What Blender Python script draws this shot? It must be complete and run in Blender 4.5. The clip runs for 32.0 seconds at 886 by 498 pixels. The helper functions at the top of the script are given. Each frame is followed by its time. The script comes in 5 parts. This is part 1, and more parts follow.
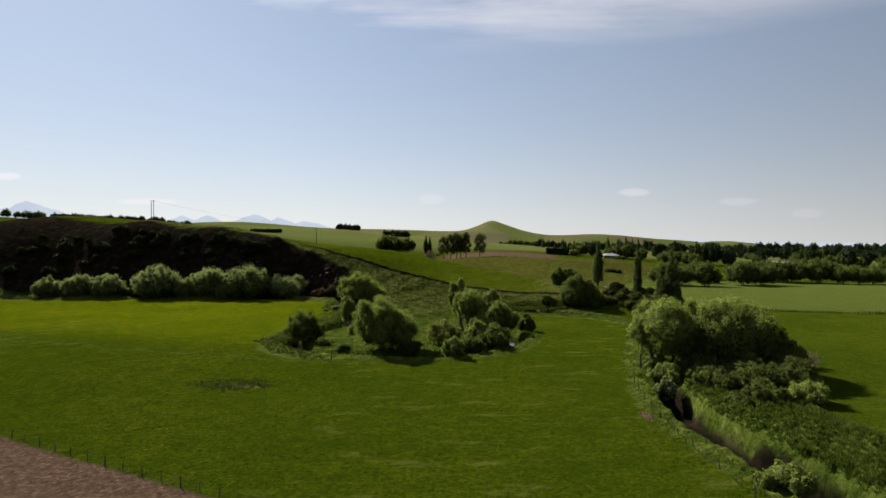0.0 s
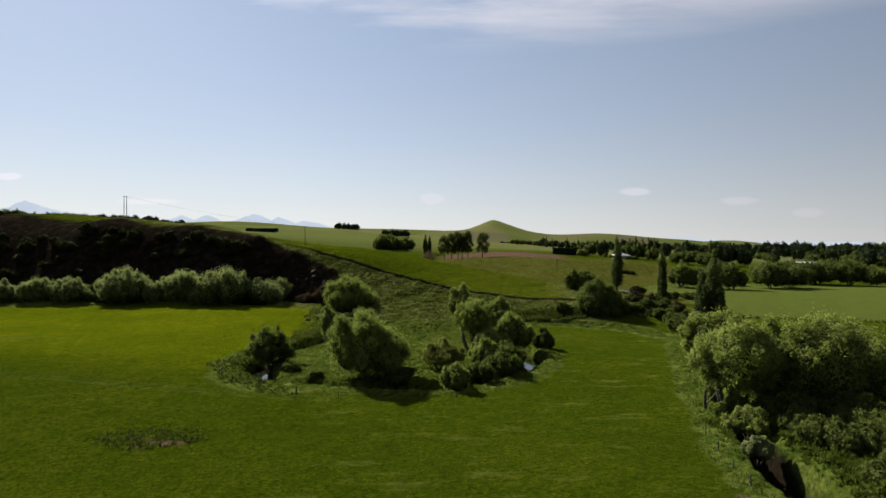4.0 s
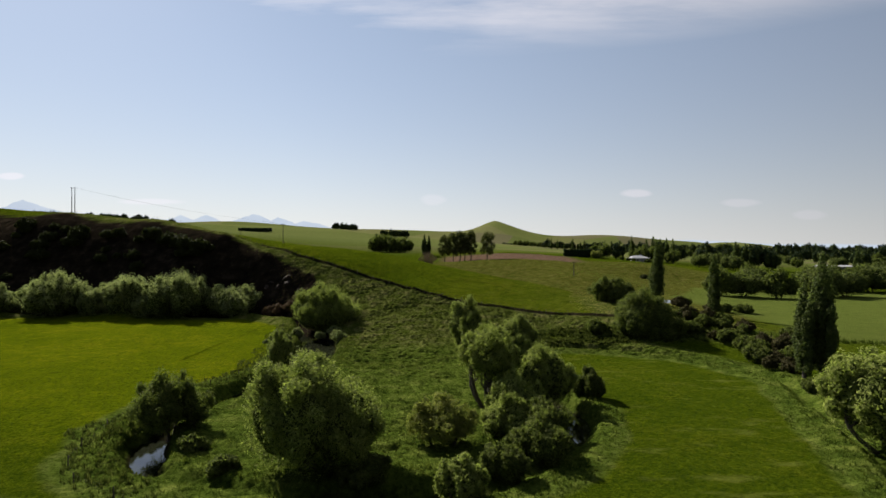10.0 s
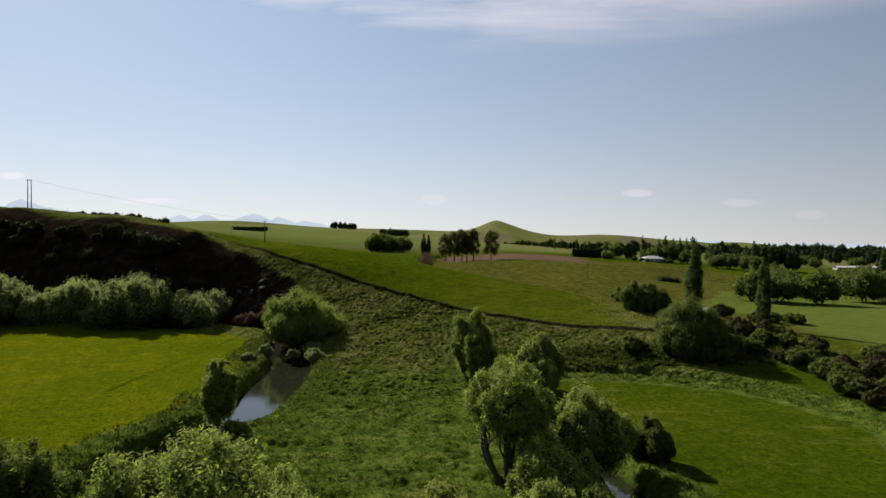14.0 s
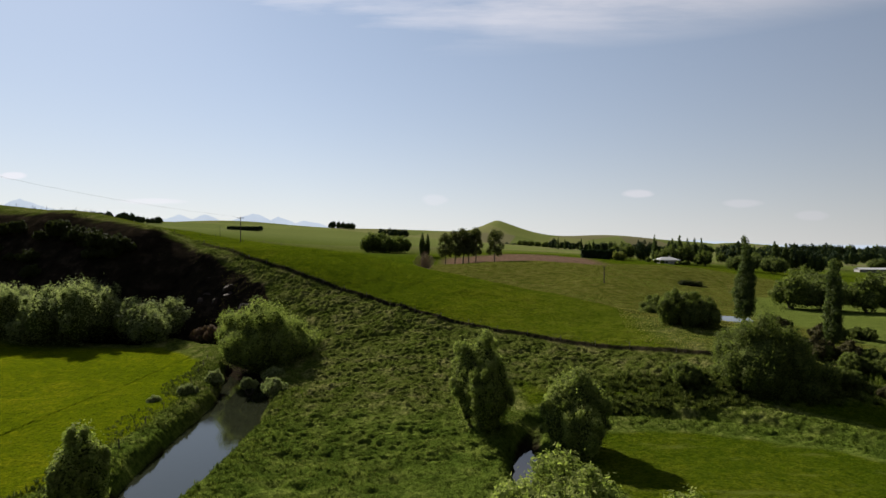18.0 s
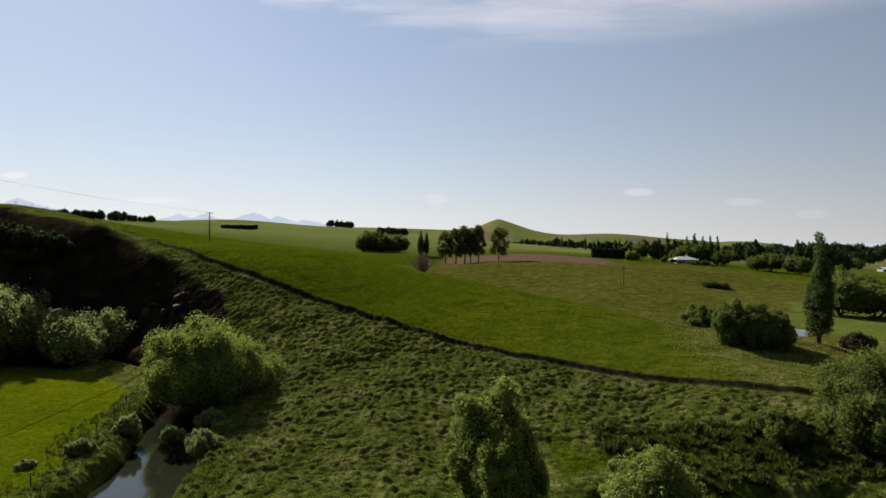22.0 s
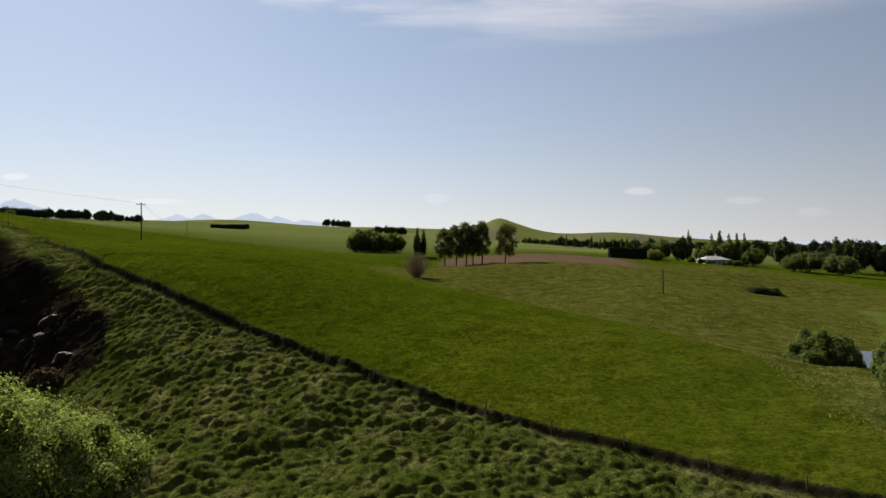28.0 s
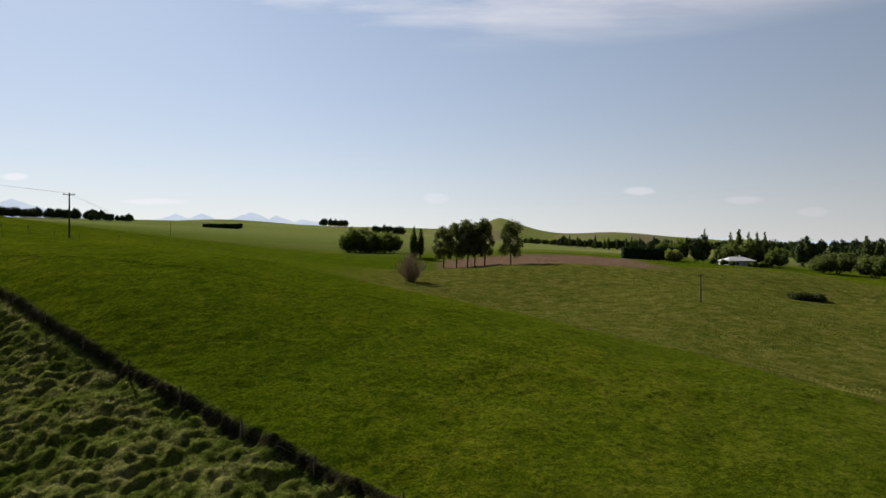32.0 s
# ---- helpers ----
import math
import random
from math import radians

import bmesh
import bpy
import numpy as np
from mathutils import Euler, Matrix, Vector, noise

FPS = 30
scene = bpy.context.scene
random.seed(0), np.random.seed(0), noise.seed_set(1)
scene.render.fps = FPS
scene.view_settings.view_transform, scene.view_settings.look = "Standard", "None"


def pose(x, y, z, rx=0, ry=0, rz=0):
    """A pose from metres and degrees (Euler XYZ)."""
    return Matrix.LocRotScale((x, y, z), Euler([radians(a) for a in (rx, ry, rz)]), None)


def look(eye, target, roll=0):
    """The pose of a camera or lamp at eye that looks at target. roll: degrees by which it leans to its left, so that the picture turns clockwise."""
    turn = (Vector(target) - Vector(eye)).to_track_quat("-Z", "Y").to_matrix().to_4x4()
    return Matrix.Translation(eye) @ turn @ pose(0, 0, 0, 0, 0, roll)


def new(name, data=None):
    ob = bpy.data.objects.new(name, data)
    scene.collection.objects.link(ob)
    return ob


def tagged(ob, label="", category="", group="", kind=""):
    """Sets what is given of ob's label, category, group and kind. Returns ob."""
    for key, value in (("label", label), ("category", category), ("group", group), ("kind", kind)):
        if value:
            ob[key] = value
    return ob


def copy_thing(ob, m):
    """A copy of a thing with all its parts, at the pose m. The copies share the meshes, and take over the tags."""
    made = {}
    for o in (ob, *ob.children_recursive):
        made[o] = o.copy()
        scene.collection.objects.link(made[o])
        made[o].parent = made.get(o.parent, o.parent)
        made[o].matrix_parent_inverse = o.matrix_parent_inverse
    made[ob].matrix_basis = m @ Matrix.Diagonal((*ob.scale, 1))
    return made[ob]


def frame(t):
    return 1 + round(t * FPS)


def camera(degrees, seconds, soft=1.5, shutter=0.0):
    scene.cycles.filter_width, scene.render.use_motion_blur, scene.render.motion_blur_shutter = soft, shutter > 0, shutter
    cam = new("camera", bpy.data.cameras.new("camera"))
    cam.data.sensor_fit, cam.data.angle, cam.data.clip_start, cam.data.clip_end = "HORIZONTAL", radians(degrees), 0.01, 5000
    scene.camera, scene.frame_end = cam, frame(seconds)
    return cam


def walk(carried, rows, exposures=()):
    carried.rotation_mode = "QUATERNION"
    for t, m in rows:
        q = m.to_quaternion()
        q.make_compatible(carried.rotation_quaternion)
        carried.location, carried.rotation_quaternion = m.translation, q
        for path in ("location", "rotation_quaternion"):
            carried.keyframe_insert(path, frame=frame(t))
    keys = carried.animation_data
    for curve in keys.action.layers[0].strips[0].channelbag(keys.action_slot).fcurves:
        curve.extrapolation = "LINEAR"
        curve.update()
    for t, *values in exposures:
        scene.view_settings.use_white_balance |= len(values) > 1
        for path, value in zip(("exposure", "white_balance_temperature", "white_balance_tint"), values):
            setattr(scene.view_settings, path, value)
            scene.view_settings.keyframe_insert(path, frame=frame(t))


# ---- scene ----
LENS = 73.7
cam = camera(LENS, 32.0)
K = math.tan(radians(LENS / 2)) / math.tan(radians(45.4))
METRES, EYE, TILT, LEAN, TURN = 190.0, 20.5, -0.3, 0.0, 0.0
ROWS = [
    (0.0, 0.0, 0.0, 0.0, 0.0, 0.0, -0.0),
    (0.5, 0.0005, 0.0163, 0.0002, 0.02, -0.02, 0.02),
    (1.0, 0.0008, 0.0325, 0.0001, 0.03, -0.03, 0.04),
    (1.5, 0.0012, 0.0486, 0.0003, 0.04, -0.04, 0.05),
    (2.0, 0.0015, 0.0648, 0.0005, 0.06, -0.06, 0.05),
    (2.5, 0.0019, 0.0808, 0.0007, 0.07, -0.07, 0.09),
    (3.0, 0.0022, 0.0968, 0.0007, 0.08, -0.07, 0.11),
    (3.5, 0.0022, 0.1128, 0.0009, 0.08, -0.06, 0.09),
    (5.5, 0.0043, 0.1774, 0.0011, 0.25, -0.03, -0.04),
    (6.0, 0.0045, 0.194, 0.0012, 0.22, 0.01, -0.03),
    (6.5, 0.0046, 0.2105, 0.0011, 0.23, -0.0, -0.02),
    (7.0, 0.0045, 0.2268, 0.001, 0.21, 0.05, -0.03),
    (7.5, 0.0043, 0.2431, 0.0011, 0.21, 0.04, -0.08),
    (8.0, 0.0042, 0.2592, 0.0013, 0.21, 0.05, -0.07),
    (8.5, 0.0041, 0.2753, 0.0013, 0.24, 0.07, -0.08),
    (9.0, 0.004, 0.2913, 0.0014, 0.24, 0.08, -0.1),
    (9.5, 0.0039, 0.3072, 0.0017, 0.24, 0.1, -0.13),
    (10.0, 0.0039, 0.3233, 0.0016, 0.25, 0.09, -0.13),
    (10.5, 0.0039, 0.3391, 0.0017, 0.26, 0.08, -0.14),
    (11.0, 0.0039, 0.3548, 0.0018, 0.29, 0.1, -0.15),
    (11.5, 0.0038, 0.3706, 0.0018, 0.31, 0.08, -0.16),
    (12.0, 0.0037, 0.3863, 0.0018, 0.31, 0.1, -0.17),
    (12.5, 0.0038, 0.4022, 0.0018, 0.32, 0.08, -0.19),
    (13.0, 0.0041, 0.4179, 0.0017, 0.33, 0.06, -0.17),
    (13.5, 0.0042, 0.4336, 0.0018, 0.34, 0.03, -0.16),
    (14.0, 0.0042, 0.4494, 0.0017, 0.35, 0.05, -0.17),
    (14.5, 0.0041, 0.465, 0.002, 0.36, 0.02, -0.19),
    (16.5, 0.0067, 0.5287, 0.0021, 0.45, 0.13, -0.23),
    (17.0, 0.0068, 0.5443, 0.0023, 0.45, 0.09, -0.24),
    (17.5, 0.0068, 0.5597, 0.0022, 0.44, 0.12, -0.21),
    (18.0, 0.0068, 0.5755, 0.0023, 0.45, 0.1, -0.23),
    (18.5, 0.007, 0.591, 0.0026, 0.47, 0.07, -0.22),
    (19.0, 0.0074, 0.6063, 0.0027, 0.48, 0.06, -0.2),
    (19.5, 0.0072, 0.6217, 0.0029, 0.5, 0.05, -0.19),
    (20.0, 0.0073, 0.637, 0.0032, 0.52, 0.04, -0.22),
    (20.5, 0.0075, 0.6521, 0.0034, 0.54, 0.04, -0.27),
    (21.0, 0.0079, 0.6674, 0.0034, 0.56, 0.06, -0.24),
    (21.5, 0.0085, 0.6826, 0.0036, 0.56, 0.03, -0.23),
    (22.0, 0.0094, 0.6978, 0.0037, 0.56, -0.05, -0.15),
    (22.5, 0.0102, 0.7127, 0.0037, 0.58, -0.1, -0.08),
    (23.0, 0.0109, 0.7277, 0.0035, 0.59, -0.14, 0.01),
    (23.5, 0.0115, 0.7427, 0.0033, 0.61, -0.16, 0.06),
    (24.0, 0.0116, 0.7577, 0.0033, 0.59, -0.2, 0.11),
    (24.5, 0.0118, 0.7728, 0.0032, 0.59, -0.23, 0.14),
    (25.0, 0.0119, 0.7878, 0.0033, 0.59, -0.21, 0.11),
    (25.5, 0.0122, 0.8029, 0.0033, 0.59, -0.23, 0.12),
    (27.5, 0.0135, 0.8637, 0.0036, 0.64, -0.12, 0.08),
    (28.0, 0.0134, 0.879, 0.0039, 0.64, -0.1, 0.08),
    (28.5, 0.0138, 0.8941, 0.0039, 0.65, -0.09, 0.05),
    (29.0, 0.0139, 0.9093, 0.0041, 0.64, -0.07, 0.09),
    (29.5, 0.014, 0.9244, 0.0041, 0.65, -0.06, 0.05),
    (30.0, 0.0145, 0.9396, 0.0042, 0.65, -0.08, 0.04),
    (30.5, 0.0149, 0.9547, 0.004, 0.65, -0.09, 0.1),
    (31.0, 0.0153, 0.9699, 0.004, 0.65, -0.07, 0.13),
    (31.5, 0.0154, 0.9849, 0.0041, 0.64, -0.04, 0.1),
    (32.0, 0.0154, 0.9997, 0.0041, 0.63, -0.1, 0.1),
]
walk(cam, [(t, pose(0, 0, EYE, TILT, LEAN, TURN) @ pose(METRES * x * K, METRES * y, METRES * z * K, 90 + pitch * K, roll, yaw * K))
           for t, x, y, z, yaw, pitch, roll in ROWS], exposures=[(0.0, 0.62), (32.0, 0.62)])

# ---- world and sun ----
SUN_UP, SUN_LEFT = 35.0, 37.0          # degrees above the horizon, degrees left of straight ahead


def build_world():
    world = bpy.data.worlds.new("sky")
    scene.world = world
    world.use_nodes = True
    nt = world.node_tree
    nt.nodes.clear()
    out = nt.nodes.new("ShaderNodeOutputWorld")
    bg = nt.nodes.new("ShaderNodeBackground")
    sky = nt.nodes.new("ShaderNodeTexSky")
    sky.sky_type, sky.sun_disc = "NISHITA", False
    sky.sun_elevation, sky.sun_rotation = radians(SUN_UP), radians(-SUN_LEFT)
    sky.altitude, sky.air_density, sky.dust_density, sky.ozone_density = 50, 1.0, 0.3, 2.5
    bg.inputs["Strength"].default_value = 0.056

    def calc(op, a, b=0.0, clamp=False):
        n = nt.nodes.new("ShaderNodeMath")
        n.operation, n.use_clamp = op, clamp
        for i, v in enumerate((a, b)):
            if isinstance(v, bpy.types.NodeSocket):
                nt.links.new(v, n.inputs[i])
            else:
                n.inputs[i].default_value = v
        return n.outputs[0]

    def blend(fac, a, b):
        n = nt.nodes.new("ShaderNodeMix")
        n.data_type = "RGBA"
        nt.links.new(fac, n.inputs[0])
        nt.links.new(a, n.inputs[6])
        n.inputs[7].default_value = (*b, 1)
        return n.outputs[2]

    def cloud_noise(u, v, scale, su, sv, detail=6):
        c = nt.nodes.new("ShaderNodeCombineXYZ")
        nt.links.new(calc("MULTIPLY", u, su), c.inputs[0])
        nt.links.new(calc("MULTIPLY", v, sv), c.inputs[1])
        n = nt.nodes.new("ShaderNodeTexNoise")
        n.inputs["Scale"].default_value, n.inputs["Detail"].default_value, n.inputs["Roughness"].default_value = scale, detail, 0.6
        nt.links.new(c.outputs[0], n.inputs["Vector"])
        return n.outputs["Fac"]

    xyz = nt.nodes.new("ShaderNodeSeparateXYZ")
    nt.links.new(nt.nodes.new("ShaderNodeTexCoord").outputs["Generated"], xyz.inputs[0])
    x, y, z = xyz.outputs
    up = calc("MAXIMUM", z, 0.0)
    # pale haze towards the horizon
    haze = calc("POWER", 2.718, calc("MULTIPLY", up, -8.5))
    veil = nt.nodes.new("ShaderNodeValue")
    veil.outputs[0].default_value = 0.55
    colour = blend(veil.outputs[0], sky.outputs[0], VEIL)
    colour = blend(calc("MULTIPLY", haze, 0.97), colour, HAZE)
    # a thin sheet of high cloud overhead, and thin streaks under it
    height = calc("ADD", up, 0.05)
    u, v = calc("DIVIDE", x, height), calc("DIVIDE", y, height)
    sheet = calc("ADD", calc("MULTIPLY", calc("SUBTRACT", calc("ADD", cloud_noise(u, v, 1.3, 0.8, 2.6, 8), calc("MULTIPLY", x, 0.42)), 0.40), 3.2), 0.0, True)
    high = calc("MULTIPLY", calc("SUBTRACT", up, 0.305), 14.0, True)
    colour = blend(calc("MULTIPLY", calc("MULTIPLY", sheet, high), 0.85), colour, CLOUD)
    # small lens-shaped clouds low over the plain
    ahead = calc("MAXIMUM", y, 0.02)
    u, v = calc("DIVIDE", x, ahead), calc("DIVIDE", z, ahead)
    wob = calc("MULTIPLY", calc("SUBTRACT", cloud_noise(u, v, 20.0, 1.0, 3.0, 3), 0.5), 0.9)
    for cu, cv, ru, rv, amount in LENS_CLOUDS:
        a = calc("POWER", calc("ABSOLUTE", calc("DIVIDE", calc("SUBTRACT", u, cu), ru)), 2.0)
        b = calc("POWER", calc("ABSOLUTE", calc("DIVIDE", calc("SUBTRACT", v, cv), rv)), 2.0)
        d = calc("SUBTRACT", calc("ADD", 1.0, wob), calc("ADD", a, b))
        m = calc("MULTIPLY", calc("MULTIPLY", calc("MULTIPLY", d, 1.6, True), amount), calc("GREATER_THAN", y, 0.05))
        colour = blend(m, colour, CLOUD)
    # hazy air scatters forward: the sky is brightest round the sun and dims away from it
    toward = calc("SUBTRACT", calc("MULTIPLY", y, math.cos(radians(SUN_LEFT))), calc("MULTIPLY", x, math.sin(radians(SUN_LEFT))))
    # the low floor dims the unseen sky behind, to deepen shade on near sides
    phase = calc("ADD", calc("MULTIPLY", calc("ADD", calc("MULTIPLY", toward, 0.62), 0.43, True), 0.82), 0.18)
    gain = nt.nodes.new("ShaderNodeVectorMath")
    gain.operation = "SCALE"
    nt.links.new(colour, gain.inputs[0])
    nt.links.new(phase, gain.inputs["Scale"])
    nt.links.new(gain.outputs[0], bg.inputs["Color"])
    nt.links.new(bg.outputs[0], out.inputs["Surface"])


VEIL, HAZE, CLOUD = (6.0, 7.2, 9.5), (10.1, 10.1, 9.9), (10.6, 10.4, 11.2)   # thin high cloud, horizon haze, cloud
LENS_CLOUDS = [(-0.737, 0.118, 0.026, 0.007, 0.7), (0.323, 0.091, 0.030, 0.008, 0.6), (0.500, 0.075, 0.038, 0.008, 0.4), (0.616, 0.055, 0.032, 0.010, 0.35),
               (-0.020, 0.079, 0.024, 0.011, 0.3), (-0.498, 0.075, 0.062, 0.006, 0.5)]
build_world()

sun = new("sun", bpy.data.lights.new("sun", "SUN"))
sun.data.energy, sun.data.angle, sun.data.color = 6.4, radians(0.53), (1.0, 0.92, 0.80)
sun.matrix_world = look((-math.sin(radians(SUN_LEFT)) * math.cos(radians(SUN_UP)) * 400,
                         math.cos(radians(SUN_LEFT)) * math.cos(radians(SUN_UP)) * 400,
                         math.sin(radians(SUN_UP)) * 400), (0, 0, 0))


# ---- materials ----
def material(name, rough=0.9, metal=0.0, spec=0.2):
    m = bpy.data.materials.new(name)
    m.use_nodes = True
    b = m.node_tree.nodes["Principled BSDF"]
    b.inputs["Roughness"].default_value = rough
    b.inputs["Metallic"].default_value = metal
    b.inputs["Specular IOR Level"].default_value = spec
    return m, m.node_tree, b


def node(nt, kind, **values):
    n = nt.nodes.new(kind)
    for key, v in values.items():
        if key in n.inputs:
            n.inputs[key].default_value = v
    return n


def noise_tex(nt, vec, scale, detail=4, rough=0.6):
    n = nt.nodes.new("ShaderNodeTexNoise")
    n.inputs["Scale"].default_value, n.inputs["Detail"].default_value, n.inputs["Roughness"].default_value = scale, detail, rough
    nt.links.new(vec, n.inputs["Vector"])
    return n.outputs["Fac"]


def ramp(nt, fac, stops):
    r = nt.nodes.new("ShaderNodeValToRGB")
    while len(r.color_ramp.elements) < len(stops):
        r.color_ramp.elements.new(0.5)
    for e, (p, c) in zip(r.color_ramp.elements, stops):
        e.position, e.color = p, (*c, 1)
    nt.links.new(fac, r.inputs[0])
    return r.outputs[0]


def mix(nt, fac, a, b, blend="MIX"):
    n = nt.nodes.new("ShaderNodeMix")
    n.data_type, n.blend_type = "RGBA", blend
    for sock, v in ((0, fac), (6, a), (7, b)):
        if isinstance(v, bpy.types.NodeSocket):
            nt.links.new(v, n.inputs[sock])
        elif sock == 0:
            n.inputs[0].default_value = v
        else:
            n.inputs[sock].default_value = (*v, 1)
    return n.outputs[2]


def maths(nt, op, a, b=0.0, clamp=False):
    n = nt.nodes.new("ShaderNodeMath")
    n.operation, n.use_clamp = op, clamp
    for i, v in enumerate((a, b)):
        if isinstance(v, bpy.types.NodeSocket):
            nt.links.new(v, n.inputs[i])
        else:
            n.inputs[i].default_value = v
    return n.outputs[0]


def bump(nt, height, strength, distance, target):
    b = nt.nodes.new("ShaderNodeBump")
    b.inputs["Strength"].default_value, b.inputs["Distance"].default_value = strength, distance
    nt.links.new(height, b.inputs["Height"])
    nt.links.new(b.outputs[0], target.inputs["Normal"])


def place_vec(nt):
    return nt.nodes.new("ShaderNodeNewGeometry").outputs["Position"]


def object_vec(nt):
    return nt.nodes.new("ShaderNodeTexCoord").outputs["Object"]


def attr(nt, name):
    a = nt.nodes.new("ShaderNodeAttribute")
    a.attribute_name = name
    return a.outputs["Fac"]


def scaled(nt, vec, sx, sy, sz):
    n = nt.nodes.new("ShaderNodeMapping")
    n.inputs["Scale"].default_value = (sx, sy, sz)
    nt.links.new(vec, n.inputs["Vector"])
    return n.outputs[0]


def ground_material():
    m, nt, b = material("pasture_ground", 1.0, spec=0.0)
    p = place_vec(nt)
    big, mid, fine = noise_tex(nt, p, 0.035, 3), noise_tex(nt, p, 0.35, 4), noise_tex(nt, p, 1.7, 6, 0.75)
    grass = ramp(nt, maths(nt, "ADD", maths(nt, "MULTIPLY", big, 0.5), maths(nt, "MULTIPLY", mid, 0.5)),
                 [(0.30, (0.033, 0.052, 0.003)), (0.5, (0.057, 0.078, 0.004)), (0.70, (0.098, 0.108, 0.008))])
    grass = mix(nt, maths(nt, "MULTIPLY", ramp(nt, fine, [(0.42, (0, 0, 0)), (0.64, (1, 1, 1))]), 0.88), grass, (0.018, 0.036, 0.002))
    blades = noise_tex(nt, p, 5.5, 4, 0.8)
    grass = mix(nt, ramp(nt, blades, [(0.38, (1, 1, 1)), (0.62, (0, 0, 0))]), grass, (0.38, 0.44, 0.34), "MULTIPLY")
    # darker tufts and dung patches dotted through the sward
    spot = nt.nodes.new("ShaderNodeTexVoronoi")
    spot.inputs["Scale"].default_value, spot.inputs["Randomness"].default_value = 1.5, 1.0
    nt.links.new(p, spot.inputs["Vector"])
    tuft = ramp(nt, maths(nt, "ADD", spot.outputs["Distance"], maths(nt, "MULTIPLY", blades, 0.25)), [(0.20, (1, 1, 1)), (0.36, (0, 0, 0))])
    grass = mix(nt, maths(nt, "MULTIPLY", tuft, ramp(nt, mid, [(0.42, (0, 0, 0)), (0.60, (0.85, 0.85, 0.85))])), grass, (0.016, 0.030, 0.003))
    # dry mown strips, running along the paddock
    dry = noise_tex(nt, scaled(nt, p, 0.10, 0.28, 0.2), 1.0, 5, 0.7)
    dry = ramp(nt, dry, [(0.56, (0, 0, 0)), (0.72, (1, 1, 1))])
    grass = mix(nt, maths(nt, "MULTIPLY", dry, maths(nt, "MULTIPLY", attr(nt, "dry"), 0.4)), grass, (0.15, 0.16, 0.035))
    # yellower grass, also brightened for the backlight seen at a low angle
    grass = mix(nt, attr(nt, "bright_grass"), grass, (2.0, 1.74, 1.0), "MULTIPLY")
    rough = ramp(nt, mid, [(0.30, (0.062, 0.082, 0.014)), (0.50, (0.142, 0.158, 0.038)), (0.68, (0.262, 0.240, 0.096))])
    rough = mix(nt, ramp(nt, fine, [(0.36, (0.1, 0.1, 0.1)), (0.62, (0.9, 0.9, 0.9))]), rough, (0.022, 0.038, 0.004))
    rough = mix(nt, ramp(nt, blades, [(0.36, (1, 1, 1)), (0.64, (0, 0, 0))]), rough, (0.42, 0.46, 0.40), "MULTIPLY")
    weeds = ramp(nt, mid, [(0.30, (0.029, 0.049, 0.007)), (0.50, (0.069, 0.098, 0.015)), (0.70, (0.126, 0.152, 0.031))])
    weeds = mix(nt, ramp(nt, fine, [(0.42, (0, 0, 0)), (0.62, (1, 1, 1))]), weeds, (0.34, 0.40, 0.34), "MULTIPLY")
    colour = mix(nt, attr(nt, "rough"), grass, rough)
    colour = mix(nt, attr(nt, "weeds"), colour, weeds)
    # brownish rushy cover, darkened further for the shade on the knoll's near slope
    shaded_rushes = ramp(nt, mid, [(0.3, (0.030, 0.038, 0.006)), (0.5, (0.058, 0.060, 0.012)), (0.72, (0.098, 0.088, 0.026))])
    shaded_rushes = mix(nt, ramp(nt, fine, [(0.48, (0, 0, 0)), (0.60, (1, 1, 1))]), shaded_rushes, (0.40, 0.46, 0.40), "MULTIPLY")
    shaded_rushes = mix(nt, maths(nt, "MULTIPLY", tuft, 0.85), shaded_rushes, (0.010, 0.016, 0.003))
    colour = mix(nt, attr(nt, "knoll"), colour, shaded_rushes)
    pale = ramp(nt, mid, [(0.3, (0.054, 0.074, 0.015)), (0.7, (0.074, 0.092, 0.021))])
    cell = nt.nodes.new("ShaderNodeTexVoronoi")
    cell.inputs["Scale"].default_value = 0.0045
    nt.links.new(p, cell.inputs["Vector"])
    sep = nt.nodes.new("ShaderNodeSeparateColor")
    nt.links.new(cell.outputs["Color"], sep.inputs[0])
    # far paddock tones, lightened and greyed so that they carry the distance haze
    patch = ramp(nt, sep.outputs[0], [(0.1, (0.078, 0.094, 0.030)), (0.45, (0.096, 0.110, 0.036)), (0.75, (0.118, 0.118, 0.050)), (0.95, (0.100, 0.090, 0.055))])
    patch = mix(nt, maths(nt, "MULTIPLY", mid, 0.35), patch, (0.040, 0.055, 0.012))
    colour = mix(nt, attr(nt, "upland"), colour, patch)
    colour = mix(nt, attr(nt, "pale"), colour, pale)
    soil = ramp(nt, fine, [(0.3, (0.042, 0.026, 0.017)), (0.52, (0.090, 0.060, 0.041)), (0.72, (0.18, 0.128, 0.094))])
    colour = mix(nt, attr(nt, "soil"), colour, soil)
    # dark earth, taken near black so that steep faces carry their shade
    shaded_earth = ramp(nt, mid, [(0.3, (0.006, 0.0055, 0.004)), (0.55, (0.015, 0.012, 0.008)), (0.8, (0.040, 0.030, 0.022))])
    colour = mix(nt, attr(nt, "shaded_earth"), colour, shaded_earth)
    nt.links.new(colour, b.inputs["Base Color"])
    grassy = maths(nt, "SUBTRACT", 1.0, maths(nt, "MAXIMUM", attr(nt, "soil"), attr(nt, "shaded_earth")), True)
    nt.links.new(maths(nt, "MULTIPLY", grassy, 0.10), b.inputs["Sheen Weight"])
    b.inputs["Sheen Roughness"].default_value = 0.25
    nt.links.new(mix(nt, 0.6, colour, (0.42, 0.55, 0.05)), b.inputs["Sheen Tint"])
